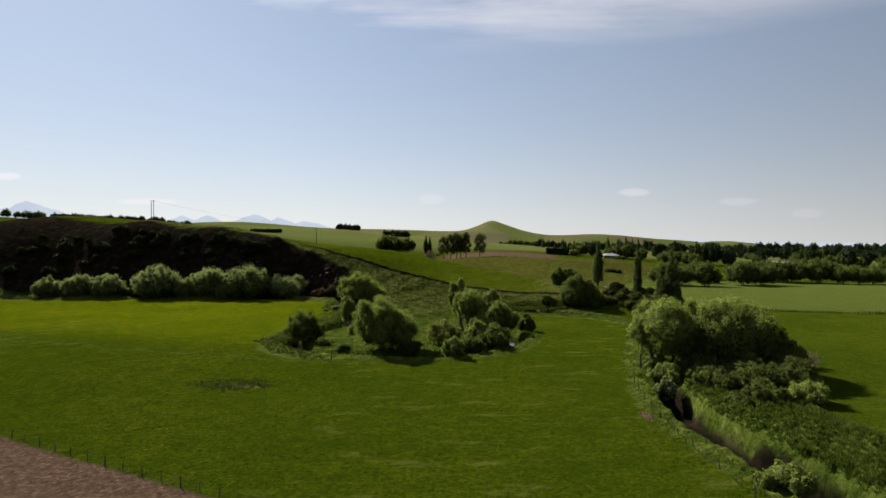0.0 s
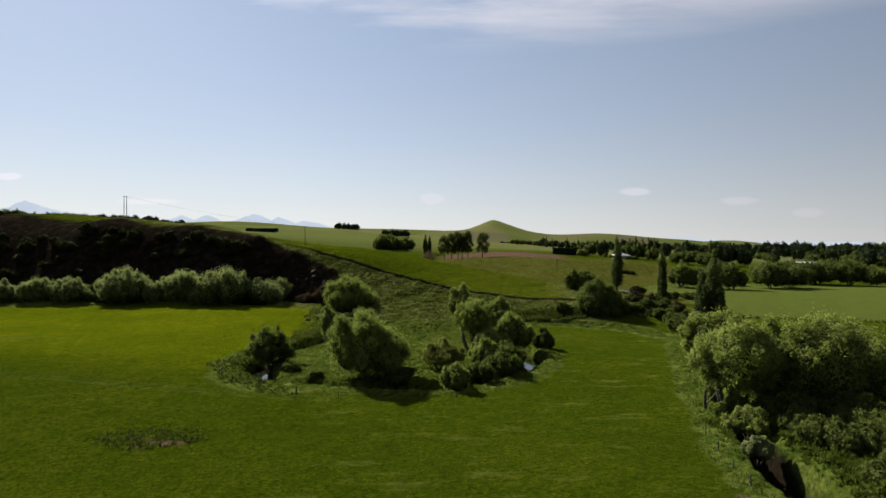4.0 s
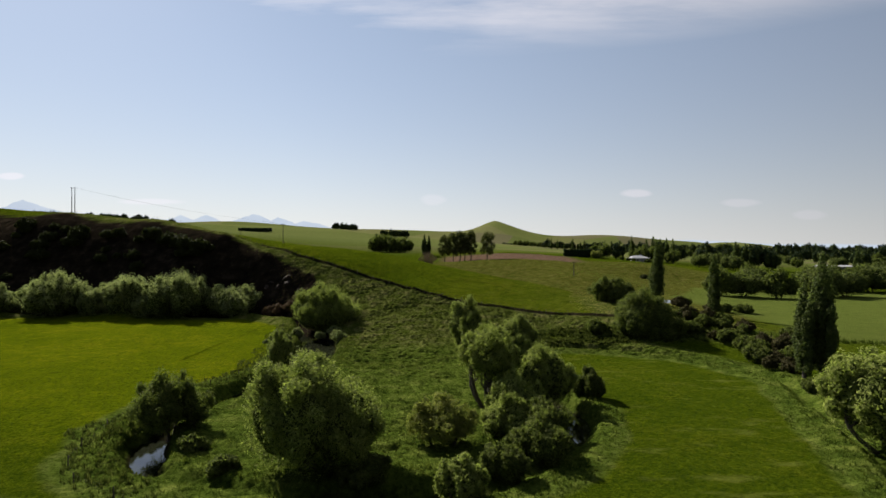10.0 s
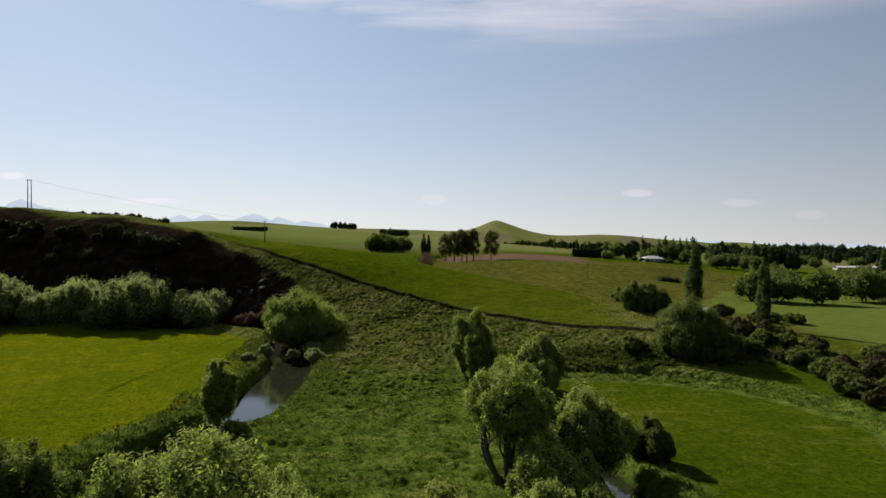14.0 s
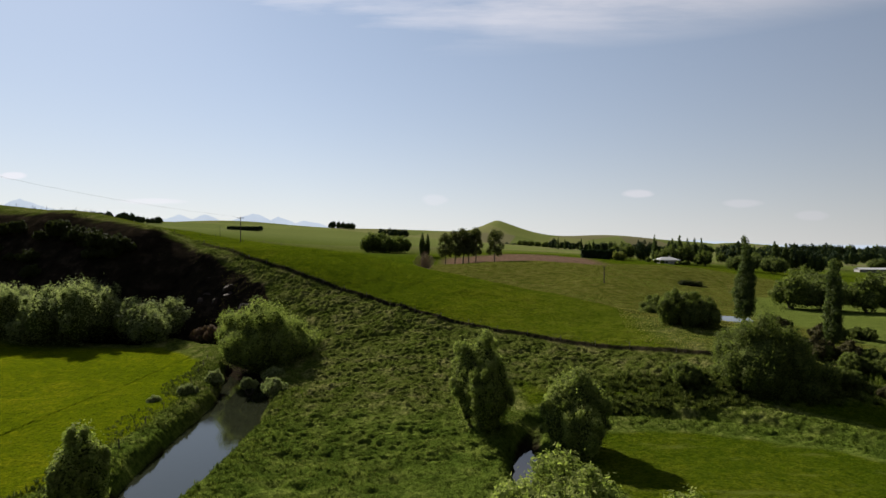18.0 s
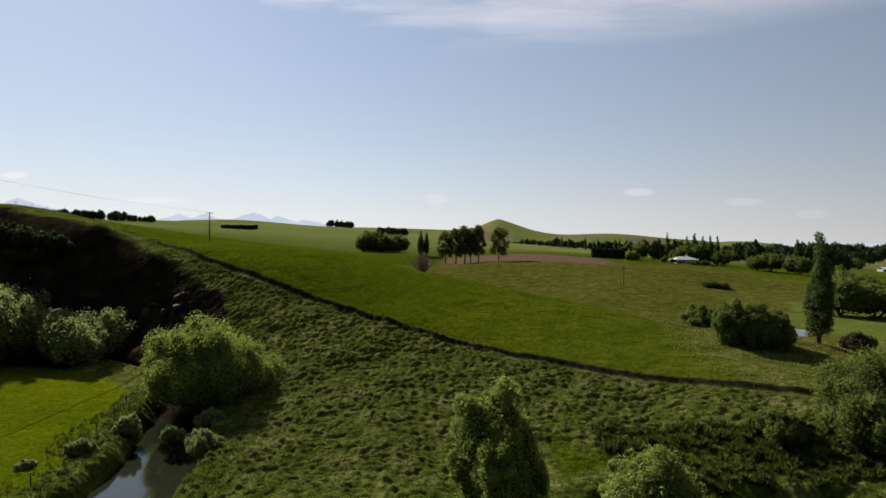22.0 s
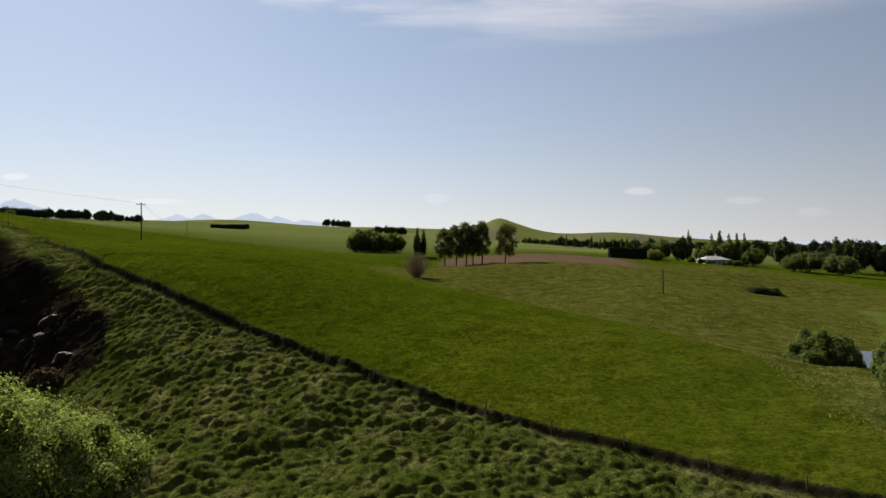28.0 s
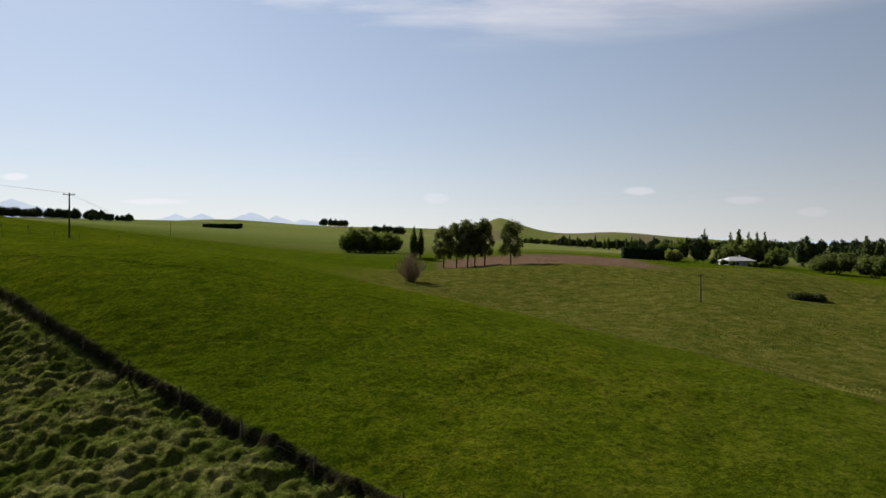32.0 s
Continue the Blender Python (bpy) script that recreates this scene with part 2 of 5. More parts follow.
    h = maths(nt, "ADD", maths(nt, "MULTIPLY", fine, 0.8), maths(nt, "ADD", mid, maths(nt, "MULTIPLY", blades, 0.35)))
    bump(nt, h, 1.0, 0.5, b)
    return m


def leaf_material(name, dark, light, glow=0.45, gloss=0.06):
    m, nt, b = material(name, 0.8, spec=gloss)
    geo = nt.nodes.new("ShaderNodeNewGeometry")
    tint = noise_tex(nt, object_vec(nt), 0.8, 3)
    var = maths(nt, "ADD", maths(nt, "MULTIPLY", geo.outputs["Random Per Island"], 0.4), maths(nt, "MULTIPLY", tint, 0.6))
    col = ramp(nt, var, [(0.22, dark), (0.78, light)])
    nt.links.new(col, b.inputs["Base Color"])
    tr = nt.nodes.new("ShaderNodeBsdfTranslucent")
    nt.links.new(mix(nt, 1.0, col, (1.22, 1.38, 0.88), "MULTIPLY"), tr.inputs["Color"])
    sh = nt.nodes.new("ShaderNodeMixShader")
    sh.inputs[0].default_value = glow
    nt.links.new(b.outputs[0], sh.inputs[1])
    nt.links.new(tr.outputs[0], sh.inputs[2])
    nt.links.new(sh.outputs[0], nt.nodes["Material Output"].inputs["Surface"])
    return m


def grass_material(name, dark, light, glow=0.25):
    """Shaggy grass: streaked colour and a rough skin."""
    m, nt, b = material(name, 1.0, spec=0.0)
    geo = nt.nodes.new("ShaderNodeNewGeometry")
    p = geo.outputs["Position"]
    streak = noise_tex(nt, scaled(nt, p, 9.0, 9.0, 3.5), 1.0, 4, 0.7)
    patch = noise_tex(nt, p, 0.25, 3)
    var = maths(nt, "ADD", maths(nt, "MULTIPLY", geo.outputs["Random Per Island"], 0.28), maths(nt, "ADD", maths(nt, "MULTIPLY", streak, 0.5), maths(nt, "MULTIPLY", patch, 0.3)))
    col = ramp(nt, var, [(0.34, tuple(0.35 * c for c in dark)), (0.50, dark), (0.74, light)])
    nt.links.new(col, b.inputs["Base Color"])
    bump(nt, streak, 1.0, 0.25, b)
    tr = nt.nodes.new("ShaderNodeBsdfTranslucent")
    nt.links.new(mix(nt, 1.0, col, (1.25, 1.3, 0.8), "MULTIPLY"), tr.inputs["Color"])
    sh = nt.nodes.new("ShaderNodeMixShader")
    sh.inputs[0].default_value = glow
    nt.links.new(b.outputs[0], sh.inputs[1])
    nt.links.new(tr.outputs[0], sh.inputs[2])
    nt.links.new(sh.outputs[0], nt.nodes["Material Output"].inputs["Surface"])
    return m


def plain_material(name, a, c, scale=3.0, rough=0.85, bumpy=0.0, spec=0.2, metal=0.0):
    m, nt, b = material(name, rough, metal, spec)
    v = object_vec(nt)
    f = noise_tex(nt, v, scale, 5, 0.65)
    nt.links.new(ramp(nt, f, [(0.3, a), (0.72, c)]), b.inputs["Base Color"])
    if bumpy:
        bump(nt, f, bumpy, 0.1, b)
    return m


def water_material():
    m, nt, b = material("stream_water", 0.06, spec=0.5)
    b.inputs["Base Color"].default_value = (0.012, 0.014, 0.008, 1)
    bump(nt, noise_tex(nt, place_vec(nt), 1.6, 2), 0.08, 0.05, b)
    return m


GROUND = ground_material()
WATER = water_material()
WILLOW = leaf_material("willow_leaves", (0.075, 0.100, 0.020), (0.270, 0.300, 0.085), 0.46)
WILLOW_GREY = leaf_material("grey_willow_leaves", (0.085, 0.102, 0.040), (0.285, 0.305, 0.145), 0.48)
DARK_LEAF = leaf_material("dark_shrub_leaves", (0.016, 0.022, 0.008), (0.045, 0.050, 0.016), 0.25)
POPLAR = leaf_material("poplar_leaves", (0.034, 0.050, 0.016), (0.092, 0.112, 0.036), 0.4)
CONIFER = leaf_material("conifer_needles", (0.012, 0.022, 0.010), (0.028, 0.045, 0.018), 0.12)
OLIVE_LEAF = leaf_material("olive_leaves", (0.040, 0.055, 0.014), (0.135, 0.155, 0.040), 0.48)
BROWN_LEAF = leaf_material("brown_scrub_leaves", (0.034, 0.034, 0.014), (0.078, 0.066, 0.030), 0.25)
RUSSET_LEAF = leaf_material("russet_scrub_leaves", (0.055, 0.034, 0.022), (0.125, 0.078, 0.052), 0.2)
HEDGE_CORE = plain_material("hedge_core", (0.010, 0.014, 0.008), (0.020, 0.026, 0.014))
YELLOW_LEAF = leaf_material("young_leaves", (0.11, 0.13, 0.030), (0.20, 0.20, 0.055))
BARE_TWIG = plain_material("bare_twigs", (0.18, 0.125, 0.095), (0.32, 0.235, 0.18))
TUSSOCK = grass_material("tussock_grass", (0.052, 0.064, 0.014), (0.165, 0.158, 0.056), 0.3)
RANK_GRASS = grass_material("rank_grass", (0.052, 0.080, 0.013), (0.140, 0.170, 0.036), 0.3)
DRY_GRASS = grass_material("dry_grass", (0.150, 0.155, 0.040), (0.30, 0.275, 0.100), 0.3)
BARK = plain_material("bark", (0.035, 0.029, 0.023), (0.095, 0.082, 0.066), 4.0, bumpy=0.6)
POST_WOOD = plain_material("weathered_post_wood", (0.030, 0.026, 0.022), (0.085, 0.075, 0.062), 6.0)
# crown core, kept dark so that gaps between the sprays read as shade
INNER = plain_material("shaded_inner_foliage", (0.012, 0.018, 0.005), (0.080, 0.098, 0.026), 5.0, bumpy=1.0, spec=0.0)
WIRE = plain_material("dull_fence_wire", (0.03, 0.03, 0.03), (0.06, 0.06, 0.06), rough=0.8)


# ---- mesh helpers ----
def mesh_np(name, verts, faces, mat, smooth=False):
    """A mesh from arrays; faces all have the same number of corners."""
    verts, faces = np.asarray(verts, np.float32), np.asarray(faces, np.int32)
    me = bpy.data.meshes.new(name)
    n, k = faces.shape
    me.vertices.add(len(verts))
    me.vertices.foreach_set("co", verts.ravel())
    me.loops.add(n * k)
    me.loops.foreach_set("vertex_index", faces.ravel())
    me.polygons.add(n)
    me.polygons.foreach_set("loop_start", np.arange(0, n * k, k, dtype=np.int32))
    if smooth:
        me.polygons.foreach_set("use_smooth", np.ones(n, bool))
    me.update(calc_edges=True)
    me.materials.append(mat)
    return me


def piece(name, me, parent=None, label="", at=None):
    ob = new(name, me)
    if parent:
        ob.parent = parent
    if at is not None:
        ob.matrix_basis = at
    return tagged(ob, label)


def part(name, bm, mat, parent=None, label="", smooth=False):
    me = bpy.data.meshes.new(name)
    bm.to_mesh(me)
    bm.free()
    me.materials.append(mat)
    if smooth:
        me.polygons.foreach_set("use_smooth", np.ones(len(me.polygons), bool))
    return piece(name, me, parent, label)


def tube(points, radii, sides=6):
    """Vertices and quads of a tapered tube along points."""
    pts = np.asarray(points, float)
    n = len(pts)
    d = np.gradient(pts, axis=0)
    d /= np.linalg.norm(d, axis=1)[:, None] + 1e-9
    ref = np.array([1.0, 0.0, 0.0]) if abs(d[:, 0]).mean() < 0.8 else np.array([0.0, 0.0, 1.0])
    u = np.cross(d, ref)
    u /= np.linalg.norm(u, axis=1)[:, None] + 1e-9
    w = np.cross(d, u)
    a = np.linspace(0, 2 * np.pi, sides, endpoint=False)
    ring = np.cos(a)[None, :, None] * u[:, None] + np.sin(a)[None, :, None] * w[:, None]
    v = (pts[:, None] + ring * np.asarray(radii)[:, None, None]).reshape(-1, 3)
    i, j = np.meshgrid(np.arange(n - 1), np.arange(sides), indexing="ij")
    k = (j + 1) % sides
    f = np.stack([i * sides + j, i * sides + k, (i + 1) * sides + k, (i + 1) * sides + j], -1).reshape(-1, 4)
    return v, f


def joined(pieces):
    vs, fs, base = [], [], 0
    for v, f in pieces:
        vs.append(v)
        fs.append(np.asarray(f) + base)
        base += len(v)
    return np.concatenate(vs), np.concatenate(fs)


def box_bm(sx, sy, sz, at=(0, 0, 0), bevel=0.0):
    bm = bmesh.new()
    bmesh.ops.create_cube(bm, size=1, matrix=Matrix.Translation(at) @ Matrix.Diagonal((sx, sy, sz, 1)))
    if bevel:
        bmesh.ops.bevel(bm, geom=bm.edges[:], offset=bevel, segments=1, affect="EDGES")
    return bm


# ---- land ----
def smooth(a, b, x):
    t = np.clip((x - a) / (b - a), 0, 1)
    return t * t * (3 - 2 * t)


def value_noise(x, y, seed=0):
    xi, yi = np.floor(x), np.floor(y)
    fx, fy = x - xi, y - yi
    fx, fy = fx * fx * (3 - 2 * fx), fy * fy * (3 - 2 * fy)

    def rnd(i, j):
        s = np.sin(i * 127.1 + j * 311.7 + seed * 74.7) * 43758.5453
        return s - np.floor(s)
    a, b, c, d = rnd(xi, yi), rnd(xi + 1, yi), rnd(xi, yi + 1), rnd(xi + 1, yi + 1)
    return (a * (1 - fx) + b * fx) * (1 - fy) + (c * (1 - fx) + d * fx) * fy


def fbm(x, y, octaves=3, seed=0):
    s, a, t = 0, 1.0, 0
    for o in range(octaves):
        s, t, a = s + a * value_noise(x * 2 ** o, y * 2 ** o, seed + o), t + a, a * 0.5
    return s / t


def domes(x, y, seed=0):
    """Rounded humps set close together, each of its own height, with creases between."""
    xi, yi = np.floor(x), np.floor(y)
    best = np.zeros_like(x)
    for i in (-1, 0, 1):
        for j in (-1, 0, 1):
            cx, cy = xi + i, yi + j
            s = np.sin(cx * 127.1 + cy * 311.7 + seed * 74.7) * 43758.5453
            u = s - np.floor(s)
            s = np.sin(cx * 269.5 + cy * 183.3 + seed * 31.1) * 24634.6345
            v = s - np.floor(s)
            d2 = (x - cx - u) ** 2 + (y - cy - v) ** 2
            best = np.maximum(best, (0.55 + 0.6 * u) * (1 - 1.25 * d2))
    return best


HUMP_X, HUMP_Y = 1.30, 0.76


def spline(points, step):
    """A smooth curve through points, sampled about every step metres."""
    p = np.asarray(points, float)
    p = np.vstack([2 * p[0] - p[1], p, 2 * p[-1] - p[-2]])
    out = []
    for i in range(1, len(p) - 2):
        a, b, c, d = p[i - 1:i + 3]
        n = max(2, int(np.linalg.norm(c - b) / step))
        t = np.linspace(0, 1, n, endpoint=False)[:, None]
        out.append(0.5 * (2 * b + (c - a) * t + (2 * a - 5 * b + 4 * c - d) * t ** 2 + (3 * b - a - 3 * c + d) * t ** 3))
    return np.vstack(out + [p[-2:-1]])


# breaklines of the land: x, y, height
FLOOR = [(-300, 40, 0), (-150, -80, 0), (0, -120, 0), (60, 30, 0), (-150, 120, 0), (-100, 180, 0), (-45, 190, 0), (0, 110, 0), (30, 155, 0),
         (-60, 60, 0), (160, 60, 0), (330, 120, 0), (-230, 215, 0), (-170, 222, 0), (-112, 230, 0), (-60, 226, 0), (-26, 190, 0),
         (-6, 178, 0.3), (10, 174, 0.2), (28, 176, -0.2), (48, 172, -0.3), (130, 170, 0.5), (75, 120, 0)]
CLIFF = [(-300, 262, 2), (-170, 240, 1), (-112, 241, 1.5), (-65, 238, 1.5), (-46, 231, 3),
         (-300, 318, 33), (-200, 276, 29.5), (-140, 272, 31.0), (-103, 264, 27.5), (-72, 255, 23.6), (-56, 248, 17.5), (-42, 238, 12.0)]
SPUR = [(-67, 261.7, 22.3), (-60, 258.5, 20.3), (-52.5, 252.6, 18.9), (-37.5, 242.3, 15.5), (-45, 247.4, 17.3), (-30, 237.3, 13.8), (-15, 228.1, 10.1), (0, 218.9, 6.8), (15, 211.5, 4.6), (30, 203.4, 3.8), (42, 197, 4.2),
        (-37, 305, 18.0), (-62, 290, 21.4), (-8, 282, 13.6), (12, 263, 11.3), (30, 242, 8.7), (38, 226, 6.7), (52, 206, 4.6), (-5, 203, 3.2), (20, 194, 1.8)]
VALLEY = [(52, 252, 3.0), (66, 251, 2.8), (20, 318, 5.4), (-8, 354, 10), (58, 224, 5.4), (72, 218, 2.2), (95, 290, 2.0), (38, 285, 4.5), (68, 200, 2.6),
          (95, 208, 1.5), (160, 260, 1.0)]
KNOLL = [(56, 317, 7.8), (103, 356, 4.6), (80, 392, 11.3), (43, 394, 13.4), (16, 370, 12.2), (112, 383, 10.2), (125, 440, 11), (160, 390, 4), (89, 446, 13.5)]
UPLAND = [(0, 423, 11), (25, 410, 13), (40, 446, 16.3), (10, 446, 14.3), (66, 440, 14.8), (-44, 535, 15.5), (-140, 292, 32.0), (-113, 287, 29.6), (-95, 290, 26.8), (-78, 273, 24.6), (-90, 312, 25.4), (-193, 337, 35.0), (-261, 352, 35.5), (-250, 430, 36), (-90, 420, 21), (-269, 899, 41), (-190, 1184, 52), (300, 330, 0),
          (250, 620, 6), (60, 620, 17), (-600, 800, 54), (-1100, 1500, 78), (-550, 1500, 71), (-205, 1500, 53), (20, 1400, 34), (400, 1400, 12), (250, 1100, 13), (900, 1200, 5),
          (600, 300, 0), (900, -200, 0), (-900, 0, 5), (-700, 420, 50), (0, -900, 0)]
BREAKS = np.array(FLOOR + CLIFF + SPUR + VALLEY + KNOLL + UPLAND, float)


FENCE_X = [-120, -90, -75, -60, -45, -30, -15, 0, 15, 30, 42, 56]
FENCE_Y = [282, 272, 266, 258, 247.4, 237.3, 228.1, 218.9, 211.5, 203.4, 197.0, 192]


def kernel(d2):
    return 0.5 * d2 * np.log(d2 + 1e-12)


def fit_land():
    p = BREAKS[:, :2] / 100
    n = len(p)
    k = kernel(((p[:, None] - p[None]) ** 2).sum(-1)) + np.eye(n) * 2e-4
    q = np.hstack([np.ones((n, 1)), p])
    a = np.block([[k, q], [q.T, np.zeros((3, 3))]])
    return p, np.linalg.solve(a, np.concatenate([BREAKS[:, 2], np.zeros(3)]))


LAND_P, LAND_W = fit_land()

# the stream's line: x, y, half its width
COURSE = spline([(-250, 254, 1.0), (-175, 233, 1.0), (-120, 237, 1.0), (-80, 235.5, 1.0), (-52, 232, 1.2), (-39, 222, 1.4), (-32, 206, 2.8), (-27, 190, 3.2),
                 (-25.5, 178, 3.5), (-25, 168, 3.2), (-24.5, 158, 2.6), (-28.6, 145, 1.6), (-31.5, 131, 0.5), (-29.8, 121.5, 1.5), (-25.0, 114.5, 0.35), (-14, 110.6, 0.15), (-2, 110.0, 1.4)], 1.0)
COURSE = np.vstack([COURSE[:-1], spline([(-2, 110.0, 1.4), (7, 113.5, 0.2), (13.5, 122, 0.3), (16.5, 134, 1.15), (14.5, 145, 0.5), (10.5, 156, 0.7), (8.8, 166, 1.0), (12, 177, 0.4),
                 (21, 180.5, 0.3), (32, 179, 0.2), (44, 173, 0.2), (51, 162, 0.2), (53, 151, 0.2), (49, 139, 0.2), (44, 122, 0.2), (38, 104, 0.4), (33, 87, 0.5),
                 (30.3, 72, 1.4), (31.0, 58, 1.5), (32.3, 40, 1.6), (32, 10, 2.5), (28, -60, 2.5)], 1.0)])
STREAM, STREAM_W = COURSE[:, :2], COURSE[:, 2]


def stream_distance(x, y):
    x, y = np.asarray(x, float), np.asarray(y, float)
    shape = x.shape
    x, y = x.ravel(), y.ravel()
    d, w = np.full(len(x), 999.0), np.ones(len(x))
    near = (x > -260) & (x < 75) & (y > -70) & (y < 270)
    idx = np.nonzero(near)[0]
    for i in range(0, len(idx), 4000):
        j = idx[i:i + 4000]
        d2 = (x[j, None] - STREAM[None, :, 0]) ** 2 + (y[j, None] - STREAM[None, :, 1]) ** 2
        k = d2.argmin(1)
        d[j], w[j] = np.sqrt(d2[np.arange(len(j)), k]), STREAM_W[k]
    return d.reshape(shape), w.reshape(shape)


def far_land(x, y):
    """Land beyond a kilometre and a half: rolling ridges and one conical hill."""
    def mound(cx, cy, rx, ry, h, power=1.0):
        return h * np.exp(-(((x - cx) / rx) ** 2 + ((y - cy) / ry) ** 2) ** power)
    z = mound(246, 3000, 165, 280, 100, 0.72) + mound(340, 3100, 330, 300, 22)
    z = z + mound(1010, 3000, 430, 260, 52, 1.6) + mound(640, 2950, 330, 260, 33, 1.4) + mound(1650, 3500, 300, 260, 50) + mound(2300, 4300, 600, 300, 30)
    z = z + mound(-1500, 2600, 700, 420, 110) + mound(-850, 2550, 360, 420, 64) + mound(-330, 2600, 420, 420, 62) + mound(60, 2700, 420, 380, 46)
    return z


def land(x, y, carved=True):
    """Height of the ground."""
    x, y = np.asarray(x, float), np.asarray(y, float)
    shape = x.shape
    px, py = x.ravel(), y.ravel()
    z = np.empty(len(px))
    for i in range(0, len(px), 20000):
        a, b = px[i:i + 20000] / 100, py[i:i + 20000] / 100
        ca, cb = np.clip(a, -12, 10), np.clip(b, -9, 15)
        d2 = (ca[:, None] - LAND_P[None, :, 0]) ** 2 + (cb[:, None] - LAND_P[None, :, 1]) ** 2
        z[i:i + 20000] = kernel(d2) @ LAND_W[:-3] + LAND_W[-3] + LAND_W[-2] * ca + LAND_W[-1] * cb
    z = z.reshape(shape)
    flat = smooth(1.0, -0.3, z) * smooth(420, 300, y)
    z = z * (1 - flat) + np.clip(z, -0.3, 0.5) * flat
    away = smooth(1500, 2300, y)
    z = z * (1 - away) + away * far_land(x, y)
    away = smooth(900, 1800, np.abs(x)) * smooth(1500, 900, y)
    z = z * (1 - away) + away * np.clip(z, 0, 80)
    gap = y - np.interp(x, FENCE_X, FENCE_Y)
    hill = smooth(1.0, 5.0, z) * smooth(700, 400, y)
    lumpy = np.maximum(smooth(0.3, 1.5, z) * smooth(-1.0, -1.8, gap) * smooth(150, 165, y), smooth(0, 4, x + 24) * smooth(0, 4, 10 - x) * smooth(116, 120, y) * smooth(0.5, -0.5, gap))
    lumpy = lumpy * smooth(-95, -75, x) * smooth(80, 60, x)
    bent = 1.1 * (fbm(x / 2.3, y / 2.3, 2, 27) - 0.5)
    tussock = 0.75 * domes((x + bent) / HUMP_X, (y + 0.7 * bent) / HUMP_Y, 21) + 0.42 * domes((x - bent) / 0.62, (y + bent) / 0.44, 28) + 0.36 * value_noise(x / 0.45, y / 0.36, 22) - 0.65
    swell = value_noise(x / 4.5, y / 3.0, 23) - 0.5
    z = z + lumpy * (0.58 * tussock + 0.70 * swell)
    near = smooth(-110, -60, x) * smooth(90, 60, x) * smooth(20, 44, y) * smooth(330, 262, y)
    z = z + near * (1 - lumpy) * (0.10 * value_noise(x / 0.8, y / 0.75, 24) ** 2 + 0.07 * value_noise(x / 0.45, y / 0.45, 25) + 0.25 * (fbm(x / 9, y / 9, 2, 26) - 0.5))
    z = z + hill * ((fbm(x / 7, y / 7, 3, 3) - 0.5) * 0.9)
    if carved:
        z = z - 1.1 * smooth(1.2, 0.8, np.hypot((x - 66.0) / 11.5, (y - 258) / 8.0))
        d, w = stream_distance(x, y)
        d = d + (fbm(x / 3, y / 3, 2, 9) - 0.5) * 1.2
        ditch = smooth(18, 20, x) * smooth(112, 106, y)
        depth = 0.75 + 1.65 * smooth(0.3, 0.9, w)
        z = z - (depth * (1 - ditch) * smooth(1.9, -0.5, d - w) + 2.5 * ditch * smooth(1.2, 0.2, d - w)) * smooth(6, 2, z)
        weeds = smooth(w + 5.0, w + 3.0, d) * smooth(w + 0.4, w + 1.4, d) * (1 - lumpy) * (y < 215)
        east = smooth(0, 2, x - np.interp(y, [30, 54, 70, 87, 104], [31, 30, 30, 33, 38])) * smooth(w + 16, w + 12, d) * smooth(98, 92, y)
        z = z + weeds * (0.40 * tussock + 0.10) + east * (0.75 * tussock + 0.40) * smooth(w + 1.0, w + 2.2, d)
        z = z + 0.6 * smooth(-0.9, 0.0, gap) * smooth(16, 2, gap) * smooth(-75, -55, x) * smooth(50, 40, x)
    return z


def ground_z(x, y):
    return float(land(np.array([x]), np.array([y]))[0])


def side(x, y, ax, ay, bx, by):
    """Metres to the left of the line from a to b."""
    n = math.hypot(bx - ax, by - ay)
    return ((bx - ax) * (y - ay) - (by - ay) * (x - ax)) / n



def axis(spans):
    out = []
    for a, b, step in spans:
        out.append(np.linspace(a, b, max(1, int(round((b - a) / step))), endpoint=False))
    return np.concatenate(out + [np.array([spans[-1][1]])])


